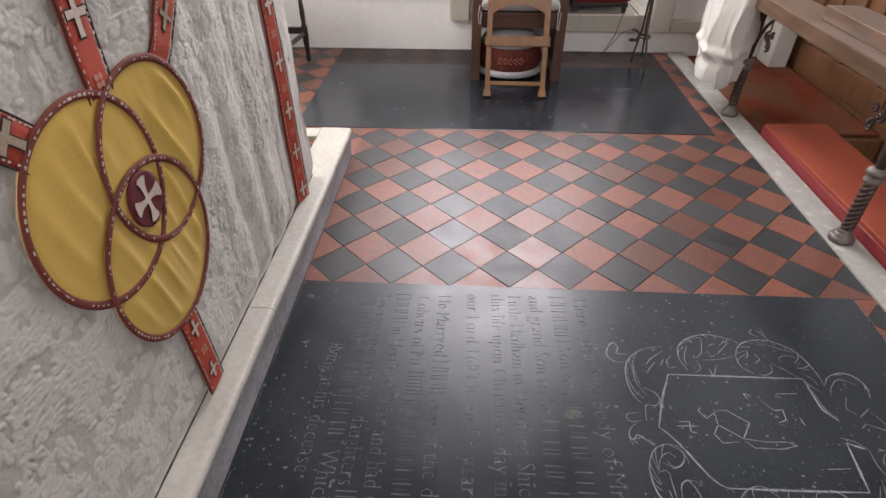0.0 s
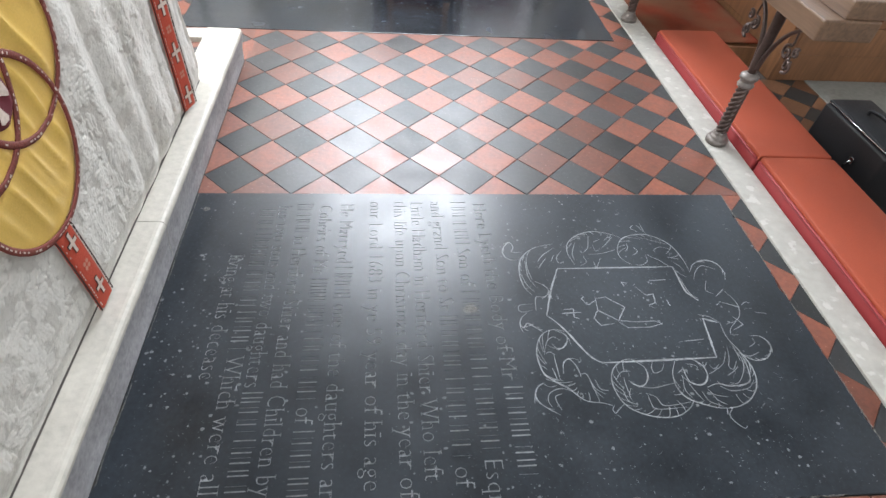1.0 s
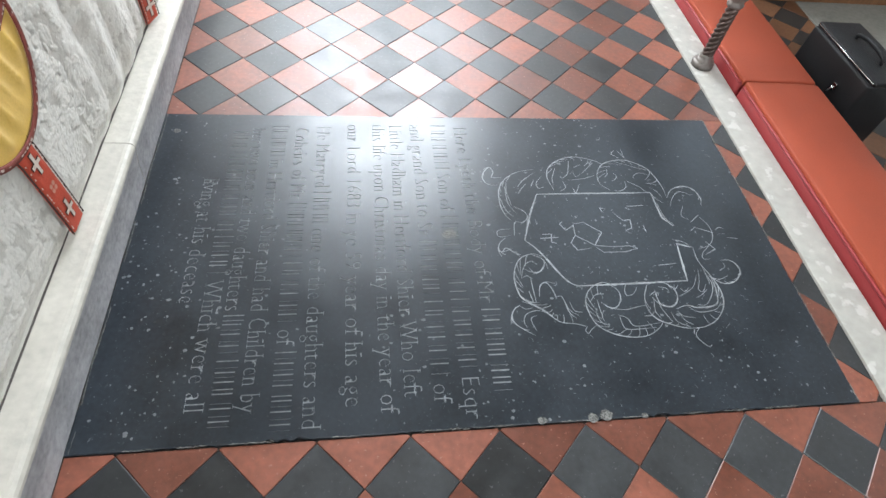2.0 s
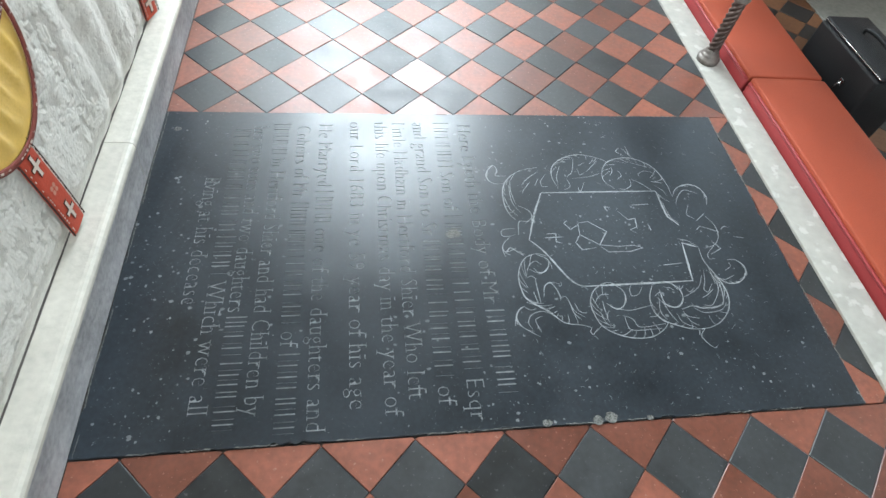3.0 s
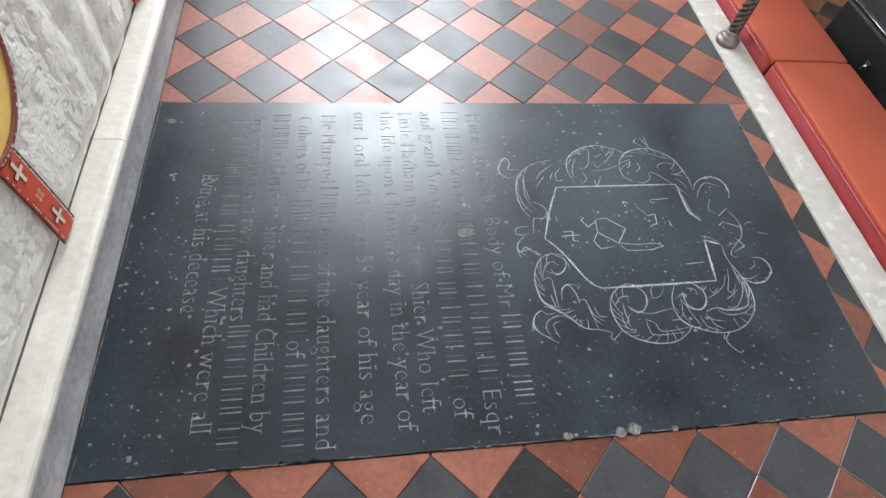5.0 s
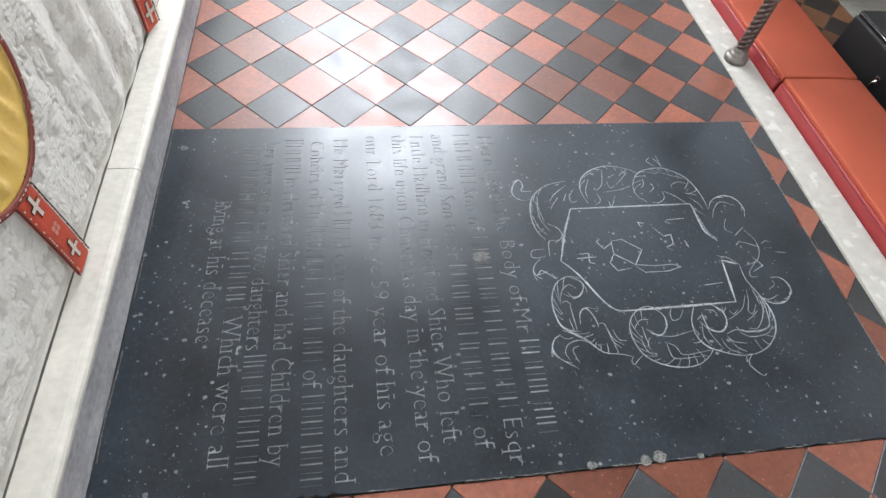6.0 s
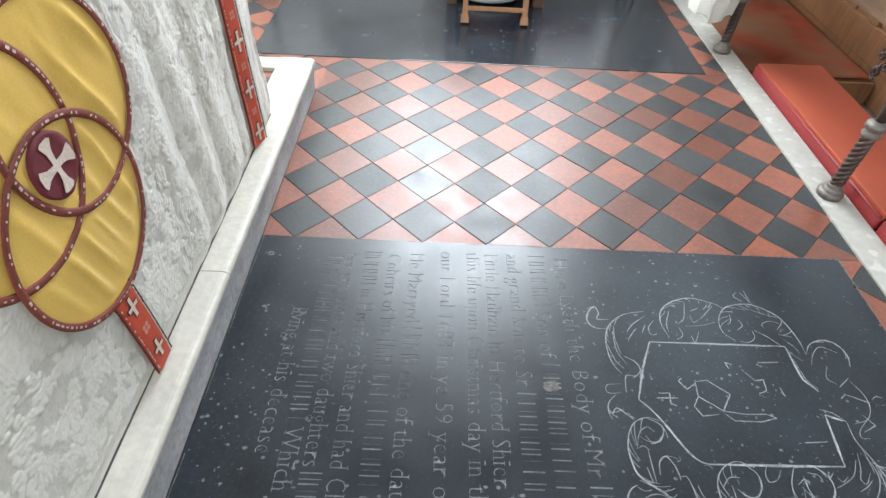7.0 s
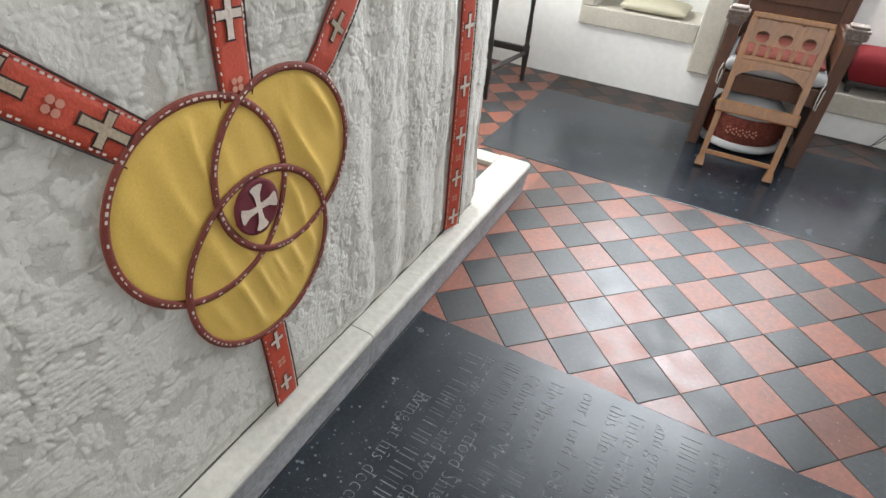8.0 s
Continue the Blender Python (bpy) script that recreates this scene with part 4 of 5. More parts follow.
def disc_on_cloth(cy, cz, r, off, rings=26, steps=84, f=gold_fold):
    bm = bmesh.new()
    mid = bm.verts.new(lay(cy, cz, off, f))
    prev = None
    for k in range(1, rings + 1):
        ring = [bm.verts.new(lay(cy + r * k / rings * math.cos(6.28318 * i / steps), cz + r * k / rings * math.sin(6.28318 * i / steps), off, f)) for i in range(steps)]
        for i in range(steps):
            if prev is None:
                bm.faces.new((mid, ring[i], ring[(i + 1) % steps]))
            else:
                bm.faces.new((prev[i], ring[i], ring[(i + 1) % steps], prev[(i + 1) % steps]))
        prev = ring
    rim = [bm.verts.new((FRONT_X - 0.004, v.co.y, v.co.z)) for v in prev]
    for i in range(steps):
        bm.faces.new((prev[i], rim[i], rim[(i + 1) % steps], prev[(i + 1) % steps]))
    return bm


def ring_on_cloth(cy, cz, r, width, off, steps=150):
    pts = []
    for i in range(steps + 1):
        a = 6.28318 * i / steps
        y, z = cy + r * math.cos(a), cz + r * math.sin(a)
        pts.append(lay(y, z, off, gold_fold))
    return tube(pts, width / 2, 8, flat=0.35)


for n, (cy, cz, r) in enumerate(LOBES):
    part("gold_disc", disc_on_cloth(cy, cz, r, 0.0065 + 0.0006 * n), "gold_cloth", altar, "gold satin disc of the trefoil", True)
stitch_rnd = random.Random(3)
for n, (cy, cz, r) in enumerate(LOBES):
    ring = part("braid_ring", ring_on_cloth(cy, cz, r, 0.0155, 0.0095 + 0.0012 * n), "braid", altar, "russet braid ring with silver stitches", True)
    bm = bmesh.new()
    count = int(6.283 * r / 0.0125)
    for i in range(count):
        if stitch_rnd.random() < 0.45:
            continue
        a = 6.28318 * i / count
        y, z = cy + r * math.cos(a), cz + r * math.sin(a)
        p = Vector(lay(y, z, 0.0126 + 0.0012 * n, gold_fold))
        ln, wd = stitch_rnd.uniform(0.003, 0.0095), stitch_rnd.uniform(0.0009, 0.0027)
        t = Vector((0, -math.sin(a), math.cos(a)))
        s = Vector((0, math.cos(a), math.sin(a)))
        q = [bm.verts.new(p + t * (e * ln / 2) + s * (f * wd)) for e, f in ((-1, -1), (1, -1), (1, 1), (-1, 1))]
        bm.faces.new(q)
    tagged(part("stitches", bm, "silver", ring, "silver thread stitches"), kind="stuff")
medallion = part("medallion", disc_on_cloth(-0.594, 0.727, 0.056, 0.0150, 10, 48), "maroon", altar, "maroon velvet medallion", True)
bm = bmesh.new()
for k in range(4):
    a = radians(90 * k)
    c, s = math.cos(a), math.sin(a)
    pts = [(0.0, 0.0065), (0.012, 0.0065), (0.026, 0.008), (0.043, 0.0165), (0.047, 0.009), (0.047, -0.009), (0.043, -0.0165), (0.026, -0.008), (0.012, -0.0065), (0.0, -0.0065)]
    bm.faces.new([bm.verts.new(lay(-0.594 + u * c - v * s, 0.727 + u * s + v * c, 0.0172 + 0.0002 * k, gold_fold)) for u, v in pts])
part("cross", bm, "silver", medallion, "silver cross with flared arms")


def band(y0, z0, y1, z1, width, off, n=30, f=fold):
    bm = bmesh.new()
    d = Vector((y1 - y0, z1 - z0)).normalized()
    s = Vector((-d.y, d.x)) * width / 2
    rows = []
    for i in range(n + 1):
        y, z = y0 + (y1 - y0) * i / n, z0 + (z1 - z0) * i / n
        tuck = 0.007 * max(0.0, 1 - i / (0.14 * n))
        rows.append([bm.verts.new(lay(y + s.x * k / 4, z + s.y * k / 4, off - tuck - (0.006 if abs(k) == 4 else 0), f)) for k in range(-4, 5)])
    for a, b in zip(rows, rows[1:]):
        for k in range(8):
            bm.faces.new((a[k], b[k], b[k + 1], a[k + 1]))
    return bm


def strap_fold(y, z):
    w = min(1.0, max(0.0, (y + 0.44) / 0.30))
    u = y + 0.02 * noise.noise(Vector((y * 3, z * 2.2, 7.7)))
    g, out = stiff(y)
    a = g * w * (0.011 * abs(math.sin(19 * u + 0.5)) - 0.0055 + 0.0025 * math.sin(47 * u + 2 * z)) + out
    return (1.2 - 0.45 * z) * a + 0.007 * noise.noise(Vector((y * 5, z * 4, 0.3))) + 0.0015


# (from, to, width, places of the crosses, places of the small flowers, cross size)
STRAPS = (
    (-0.595, 0.930, -0.584, 1.16, 0.072, (0.62,), (0.15,), 0.062),
    (-0.399, 0.924, -0.185, 1.16, 0.074, (0.33,), (0.75,), 0.050),
    (-0.782, 0.928, -1.03, 1.17, 0.072, (0.18, 0.60), (0.39,), 0.062),
    (-0.606, 0.432, -0.600, 0.168, 0.072, (0.22, 0.78), (0.50,), 0.045),
    (0.283, 1.16, 0.290, 0.166, 0.072, (0.10, 0.28, 0.46, 0.63, 0.79, 0.95), (0.19, 0.37, 0.55, 0.71, 0.87), 0.055),
)
for y0, z0, y1, z1, width, crosses, flowers, size in STRAPS:
    thread = "tan_thread" if y1 in (-0.185, -1.03) else "silver"
    ob = part("strap", band(y0, z0, y1, z1, width, 0.0105, 60, strap_fold), "red_strap", altar, "red band embroidered with silver crosses", True)
    d = Vector((y1 - y0, z1 - z0))
    length = d.length
    d.normalize()
    s = Vector((-d.y, d.x))
    at = lambda along, across, off: lay(y0 + d.x * along + s.x * across, z0 + d.y * along + s.y * across, off, strap_fold)
    for f in crosses:
        for grow, off, m, label in ((1.42, 0.0120, "dark_thread", "dark cross border"), (1.0, 0.0132, "silver", "silver cross")):
            bm = bmesh.new()
            h, w = size / 2 * (1 if grow == 1 else 1.1), size * 0.105 * grow
            for k in range(4):
                reach, c, q = (h * 1.2, h * 0.82)[k % 2], (1, 0, -1, 0)[k], (0, 1, 0, -1)[k]
                arm = ((0.0, w), (0.6 * reach, w * 0.95), (0.9 * reach, w), (reach, w * 1.1), (reach, -w * 1.1), (0.9 * reach, -w), (0.6 * reach, -w * 0.95), (0.0, -w))
                bm.faces.new([bm.verts.new(at(f * length + u * c - v * q, u * q + v * c, off + 0.0001 * k)) for u, v in arm])
            part("cross", bm, thread if m == "silver" else m, ob, label.replace("silver", "tan") if thread != "silver" else label)
    bm = bmesh.new()
    for f in flowers:
        for k in range(4):
            a = radians(45 + 90 * k)
            bm.faces.new([bm.verts.new(at(f * length + 0.009 * math.cos(a) + 0.006 * math.cos(6.283 * i / 8), 0.009 * math.sin(a) + 0.006 * math.sin(6.283 * i / 8), 0.0125)) for i in range(8)])
    tagged(part("flower", bm, "faded_pink", ob, "faded embroidered flowers"), kind="stuff")
    bm = bmesh.new()
    for side in (-1, 1):
        step = 0.0095
        for i in range(2, int(length / step)):
            u, v = i * step + stitch_rnd.uniform(0, 0.003), side * (width / 2 - 0.006)
            if stitch_rnd.random() < 0.2:
                continue
            bm.faces.new([bm.verts.new(at(u + a, v + b, 0.0122)) for a, b in ((-0.0030, -0.0018), (0.0030, -0.0014), (0.0026, 0.0018), (-0.0026, 0.0014))])
    tagged(part("stitches", bm, "silver", ob, "silver edge stitches"), kind="stuff")
    bm = bmesh.new()
    for side in (-1, 1):
        tube([at(length * i / 40, side * width / 2, 0.009 - 0.006 * max(0.0, 1 - i / 5.6)) for i in range(41)], 0.0020, 5, bm=bm)
    part("cord", bm, "dark_thread", ob, "dark edging cord", True)


# ---- altar rail ----
rail = thing("altar_rail", "worn oak altar rail on twisted iron posts", "altar rail")
part("top_rail", box(1.885, 0.03, 0.605, 2.08, WALL_Y - 0.02, 0.672, bevel=0.006), "rail_oak", rail, "pale worn oak rail")
part("upper_rail", box(1.955, 0.04, 0.672, 2.10, 1.02, 0.728, bevel=0.005), "rail_oak", rail, "second oak bar lying along the rail")


def twisted(radius, z0, z1, turns, lobes=4, depth=0.28, n=70, steps=24, at=(0, 0)):
    bm = bmesh.new()
    rings = []
    for i in range(n + 1):
        z = z0 + (z1 - z0) * i / n
        ring = []
        for k in range(steps):
            a = 6.28318 * k / steps
            r = radius * (1 - depth + depth * abs(math.cos(lobes / 2 * (a - turns * 6.28318 * i / n))))
            ring.append(bm.verts.new((at[0] + r * math.cos(a), at[1] + r * math.sin(a), z)))
        rings.append(ring)
    for a, b in zip(rings, rings[1:]):
        for k in range(steps):
            bm.faces.new((a[k], a[(k + 1) % steps], b[(k + 1) % steps], b[k]))
    bm.faces.new(rings[0])
    bm.faces.new(rings[-1])
    return bm


def iron_scroll(x, y, side):
    """A bracket in the plane of the rail: an arched stem from the post to the rail with hanging curls."""
    bm = bmesh.new()
    stem = [(x, *p) for p in bezier((y + side * 0.016, 0.355), (y + side * 0.03, 0.49), (y + side * 0.10, 0.560), (y + side * 0.215, 0.598), 20)]
    tube(stem, [0.0095 - 0.003 * i / 20 for i in range(21)], 8, bm=bm)
    for cy, cz, r, a0, turns in ((y + side * 0.120, 0.475, 0.026, 90, 1.3 * side), (y + side * 0.150, 0.435, 0.024, 250, -1.3 * side), (y + side * 0.165, 0.490, 0.018, 60, -1.2 * side)):
        pts = [(x, cy + side * (p[0]), cz + p[1]) for p in spiral(0, 0, r, a0, abs(turns), 26, 0.2)]
        tube(pts, [0.0058] * 27, 6, bm=bm)
    tube([(x, *p) for p in bezier((y + side * 0.150, 0.585), (y + side * 0.105, 0.56), (y + side * 0.150, 0.51), (y + side * 0.125, 0.498), 12)], 0.004, 6, bm=bm)
    for k in range(3):
        c = Vector((x, y + side * (0.128 + 0.016 * k), 0.468 - 0.012 * k))
        tube([c + Vector((-0.004, 0, -0.016)), c, c + Vector((0.004, 0, 0.016))], [0.003, 0.008, 0.003], 6, bm=bm)
    return bm


for y in (0.348, 1.563):
    x = 1.98
    post = part("post", twisted(0.0255, 0.062, 0.272, 2.4, at=(x, y)), "post_iron", rail, "twisted iron post", True)
    part("base", lathe([(0.045, 0.0065), (0.047, 0.024), (0.041, 0.031), (0.036, 0.033), (0.038, 0.039), (0.031, 0.044), (0.027, 0.048), (0.029, 0.055), (0.021, 0.064)], 20, at=(x, y, 0)), "pale_iron", post, "pale worn cast base", True)
    part("collar", lathe([(0.020, 0.268), (0.030, 0.272), (0.034, 0.282), (0.028, 0.290), (0.029, 0.302), (0.036, 0.308), (0.036, 0.320), (0.026, 0.328), (0.018, 0.332)], 20, at=(x, y, 0)), "pale_iron", post, "ringed collar", True)
    part("shaft", lathe([(0.016, 0.328), (0.018, 0.36), (0.020, 0.50), (0.022, 0.58), (0.030, 0.605)], 14, at=(x, y, 0)), "iron", post, "", True)
    for side in (-1, 1):
        part("scroll", iron_scroll(x, y, side), "iron", post, "wrought iron scroll bracket", True)

# white cloth thrown over the rail
def draped_cloth():
    """A bulky fall of cloth: its outline in plan is a U against the rail, gathered in pleats and narrowing towards a bunched hem."""
    bm = bmesh.new()
    n, m = 150, 80
    turns = ((1.965, 1.490), (1.900, 1.462), (1.820, 1.475), (1.762, 1.600), (1.770, 1.780), (1.820, 1.940), (1.875, 2.060))

    def plan(s):
        f = s * (len(turns) - 1)
        i = min(int(f), len(turns) - 2)
        u = f - i
        u = u * u * (3 - 2 * u)
        return Vector((turns[i][0] + (turns[i + 1][0] - turns[i][0]) * u, turns[i][1] + (turns[i + 1][1] - turns[i][1]) * u))

    rows = []
    for i in range(n + 1):
        s = i / n
        base = plan(s)
        d = (plan(min(1, s + 0.01)) - plan(max(0, s - 0.01))).normalized()
        out = Vector((-abs(d.y) - 0.2, -abs(d.x) if s < 0.4 else abs(d.x) * 0.4)).normalized()
        hem = 0.190 + 0.05 * (s - 0.25) ** 2 * 4 - 0.05 * s + 0.012 * math.sin(s * 19)
        row = []
        for j in range(m + 1):
            t = j / m
            if t < 0.16:
                f = t / 0.16
                over = Vector((2.07, base.y)).lerp(Vector((min(base.x + 0.02, 1.90), base.y)), f)
                x, y, z = over.x, over.y, 0.682 + 0.020 * math.sin(3.1416 * f) + 0.010 * noise.noise(Vector((s * 9, f * 3, 3)))
                f = 0.0
            else:
                f = (t - 0.16) / 0.84
                settle = min(1.0, f * 2.4)
                x = min(base.x + 0.02, 1.90) * (1 - settle) + base.x * settle
                y = base.y + (1.66 - base.y) * 0.30 * f
                z = 0.680 + (hem - 0.680) * f
                x += (1.86 - x) * 0.25 * f * f
            deep = 0.004 + 0.004 * min(1.0, f * 2)
            wave = s * 11 + 1.6 * f + 2.4 * noise.noise(Vector((s * 3, f * 1.5, 1)))
            pleat = 1.7 * deep * (1 - 2 * abs(math.sin(wave)) ** 0.7) + 0.008 * noise.noise(Vector((s * 6, f * 4, 2))) + 0.002 * noise.noise(Vector((s * 30, f * 14, 5)))
            tuck = 0.020 * math.exp(-((f - 0.62 - 0.10 * s) / 0.05) ** 2) - 0.012 * math.exp(-((f - 0.73 - 0.10 * s) / 0.05) ** 2)
            k = (pleat + tuck) * min(1.0, t * 5)
            row.append(bm.verts.new((x + out.x * k, y + out.y * k, z)))
        rows.append(row)
    for a, b in zip(rows, rows[1:]):
        for j in range(m):
            bm.faces.new((a[j], b[j], b[j + 1], a[j + 1]))
    return bm


robe = part("draped_cloth", draped_cloth(), "linen", None, "", True)
robe.modifiers.new("thickness", "SOLIDIFY").thickness = 0.006
tagged(robe, "crumpled white linen cloth thrown over the altar rail", "cloth")

# ---- beyond the rail ----
structure("kneeling_step", box(2.052, -4.2, LOW_Z - 0.009, 2.40, 1.36, -0.032, bevel=0.004), "stone", "low stone kneeling step beside the marble sill")
structure("choir_platform", box(2.052, 1.364, LOW_Z - 0.009, 2.753, WALL_Y, -0.040, bevel=0.004), "panel_oak", "raised oak platform before the stalls")
carpet = bmesh.new()
for i in range(25):
    for j in range(33):
        x, y = 2.054 + 0.680 * i / 24, 1.385 + (WALL_Y - 1.39) * j / 32
        carpet.verts.new((x, y, -0.028 + 0.003 * noise.noise(Vector((x * 5, y * 5, 0)))))
carpet.verts.ensure_lookup_table()
for i in range(24):
    for j in range(32):
        a = i * 33 + j
        carpet.faces.new([carpet.verts[k] for k in (a, a + 33, a + 34, a + 1)])
rug = part("carpet", carpet, "carpet", None, "", True)
rug.modifiers.new("thickness", "SOLIDIFY").thickness = 0.010
tagged(rug, "worn red carpet on the platform before the stalls", "carpet")

for y0, y1 in ((-0.95, 0.155), (0.163, 1.32)):
    cushion = thing("kneeler_cushion", "orange-red vinyl kneeler cushion with crimson front edge", "kneeler", "kneelers along the rail")
    top = box(2.062, y0, 0.040, 2.385, y1, 0.068, bevel=0.010)
    bmesh.ops.subdivide_edges(top, edges=top.edges[:], cuts=2, use_grid_fill=True)
    for v in top.verts:
        if v.co.z > 0.060:
            v.co.z += 0.006 * noise.noise(Vector((v.co.x * 9, v.co.y * 5, 1)))
    part("pad", top, "vinyl", cushion, "orange vinyl top", True)
    part("border", box(2.054, y0 + 0.003, -0.031, 2.386, y1 - 0.003, 0.050, bevel=0.012), "piping", cushion, "crimson vinyl border", True)
    part("piping", tube([(2.057, y0 + 0.01 + (y1 - y0 - 0.02) * k / 30, 0.050 + 0.002 * noise.noise(Vector((k * 0.8, y0, 0)))) for k in range(31)], 0.006, 8), "piping", cushion, "crimson piping", True)

case = thing("pilot_case", "black leather pilot case standing behind the kneelers", "case")
bm = box(2.475, 0.03, LOW_Z, 2.68, 0.45, 0.150, bevel=0.012)
part("body", bm, "case", case, "", True)
part("lid", box(2.488, 0.028, 0.146, 2.683, 0.452, 0.166, bevel=0.008), "case", case, "", True)
part("lid_trim", tube([(2.486, 0.035, 0.158), (2.486, 0.445, 0.158)], 0.0024, 6), "chrome", case, "thin metal lid trim", True)
part("handle", tube([(2.585, 0.15, 0.163)] + [(2.585, *p) for p in bezier((0.15, 0.18), (0.17, 0.20), (0.31, 0.20), (0.33, 0.18), 10)] + [(2.585, 0.33, 0.163)], 0.009, 8, flat=0.6), "case", case, "", True)
clasp = part("clasp", box(2.468, 0.150, 0.040, 2.478, 0.172, 0.066, bevel=0.002), "chrome", case, "chrome lock")
part("key", tube([(2.468, 0.161, 0.052), (2.464, 0.166, 0.040), (2.466, 0.176, 0.012)], 0.004, 6), "chrome", clasp, "small key hanging in the lock", True)

structure("stone_paving", box(2.98, -4.2, LOW_Z - 0.008, 6.9, 1.195, LOW_Z + 0.004, bevel=0.003), "paving", "worn grey stone paving beyond the tiles")
stall = thing("choir_stall", "panelled brown oak choir stall with a panelled end", "choir stall")
S0, S1, SX, SE = 1.20, WALL_Y - 0.02, 2.755, 3.70
part("base_board", box(SX + 0.004, S0 + 0.004, LOW_Z - 0.006, SE, S1, 0.0), "panel_oak", stall)
part("bottom_rail", box(SX, S0 + 0.0, 0.0015, SX + 0.06, S1, 0.16, bevel=0.004), "panel_oak", stall)
part("bottom_rail", box(SX + 0.062, S0, 0.0015, SE, S0 + 0.06, 0.16, bevel=0.004), "panel_oak", stall)
part("desk_top", box(SX - 0.04, S0 - 0.03, 0.90, SE, S1, 0.94, bevel=0.006), "panel_oak", stall)
part("frieze_rail", box(SX, S0, 0.80, SX + 0.06, S1, 0.8985, bevel=0.004), "panel_oak", stall)
part("frieze_rail", box(SX + 0.062, S0, 0.80, SE, S0 + 0.06, 0.8985, bevel=0.004), "panel_oak", stall)
y = S0
while y < S1 - 0.1:
    part("stile", box(SX, y, 0.1615, SX + 0.06, y + 0.08, 0.7985, bevel=0.005), "panel_oak", stall)
    y1 = min(y + 0.40, S1)
    part("panel", box(SX + 0.025, y + 0.0815, 0.1615, SX + 0.05, y1 - 0.0015, 0.7985), "panel_oak", stall)
    part("moulding", box(SX + 0.012, y + 0.235, 0.1615, SX + 0.0245, y + 0.249, 0.7985, bevel=0.003), "panel_oak", stall)
    y += 0.40
x = SX + 0.062
while x < SE - 0.1:
    part("stile", box(x, S0, 0.1615, x + 0.08, S0 + 0.06, 0.7985, bevel=0.005), "panel_oak", stall)
    part("panel", box(x + 0.0815, S0 + 0.025, 0.1615, min(x + 0.42, SE) - 0.0015, S0 + 0.05, 0.7985), "panel_oak", stall)
    x += 0.42
tagged(part("white_box", box(2.575, 2.46, -0.022, 2.70, 2.66, 0.33, bevel=0.008), "linen", None), "plain white box standing by the stall end", "box")

# ---- far wall furnishings ----
structure("niche_sill", box(-0.445, WALL_Y - 0.022, 0.375, 0.315, WALL_Y + 0.36, 0.492, bevel=0.008), "stone", "chamfered limestone sill of the wall niche")
structure("niche_jamb", box(-0.445, WALL_Y - 0.020, 0.494, -0.362, WALL_Y + 0.2, 1.10, bevel=0.006), "stone", "limestone jamb of the wall niche")
structure("niche_pier", box(0.318, WALL_Y - 0.030, 0.21, 0.46, WALL_Y + 0.2, 1.10, bevel=0.010), "stone", "limestone pier beside the wall niche")
structure("stone_bench", box(1.10, WALL_Y - 0.045, 0.150, 1.745, WALL_Y + 0.34, 0.272, bevel=0.010), "stone", "worn limestone bench in the wall recess")
structure("bench_pier", box(1.748, WALL_Y - 0.05, 0.150, 1.90, WALL_Y + 0.2, 1.55, bevel=0.016), "stone", "pale limestone pier beside the bench")
structure("bench_plinth", box(1.903, WALL_Y - 0.04, 0.150, 2.70, WALL_Y + 0.1, 0.235, bevel=0.012), "stone", "low limestone plinth course on the wall")
seat_pad = part("niche_cushion", pad(-0.20, WALL_Y + 0.0, 0.22, WALL_Y + 0.30, 0.493, 0.555, 0.02), "cream_cushion", None, "", True)
tagged(seat_pad, "flat cream cushion lying on the niche sill", "cushion")

stool = thing("velvet_stool", "red velvet stool standing on the stone bench", "stool")
part("seat", pad(1.17, WALL_Y - 0.03, 1.60, WALL_Y + 0.27, 0.335, 0.50, 0.012, 18, power=10), "red_velvet", stool, "red velvet seat", True)
part("frame", box(1.19, WALL_Y - 0.01, 0.316, 1.58, WALL_Y + 0.25, 0.342, bevel=0.004), "black_wood", stool)
for x in (1.20, 1.545):
    for yy in (WALL_Y + 0.0, WALL_Y + 0.21):
        part("leg", box(x, yy, 0.2725, x + 0.028, yy + 0.028, 0.318, bevel=0.004), "black_wood", stool)

stand = thing("iron_stand", "black wrought iron stand on thin legs", "stand")
top = Vector((1.665, 2.46, 1.15))
for foot in ((1.655, 2.24, 0.004), (1.615, 2.44, 0.004), (1.725, 2.60, 0.004)):
    f = Vector(foot)
    mid = Vector((1.665 + (f.x - 1.665) * 0.35, 2.46 + (f.y - 2.46) * 0.35, 0.24))
    part("leg", tube([f, f + Vector((0, 0, 0.05)), mid, Vector((1.665 + (f.x - 1.665) * 0.2, 2.46 + (f.y - 2.46) * 0.2, 0.5)), top], [0.006, 0.007, 0.008, 0.008, 0.009], 8), "iron", stand, "", True)
part("ring", tube([(1.665 + 0.035 * math.cos(6.283 * i / 20), 2.42 + 0.045 * math.sin(6.283 * i / 20), 0.19) for i in range(21)], 0.007, 6), "iron", stand, "", True)
part("knot", tube([(1.60 + 0.03 * math.cos(0.6 * i), 2.44, 0.13 + 0.012 * i * 0.5 + 0.02 * math.sin(0.6 * i)) for i in range(16)], 0.007, 6), "iron", stand, "", True)
cable = part("cable", tube([(1.43, 2.62, 0.006), (1.45, 2.60, 0.03), (1.50, 2.58, 0.15), (1.53, 2.575, 0.30), (1.56, 2.57, 0.36), (1.63, 2.56, 0.30)], 0.0025, 6), "black_wood", None, "", True)
tagged(cable, "thin black cable trailing to the floor", "cable")
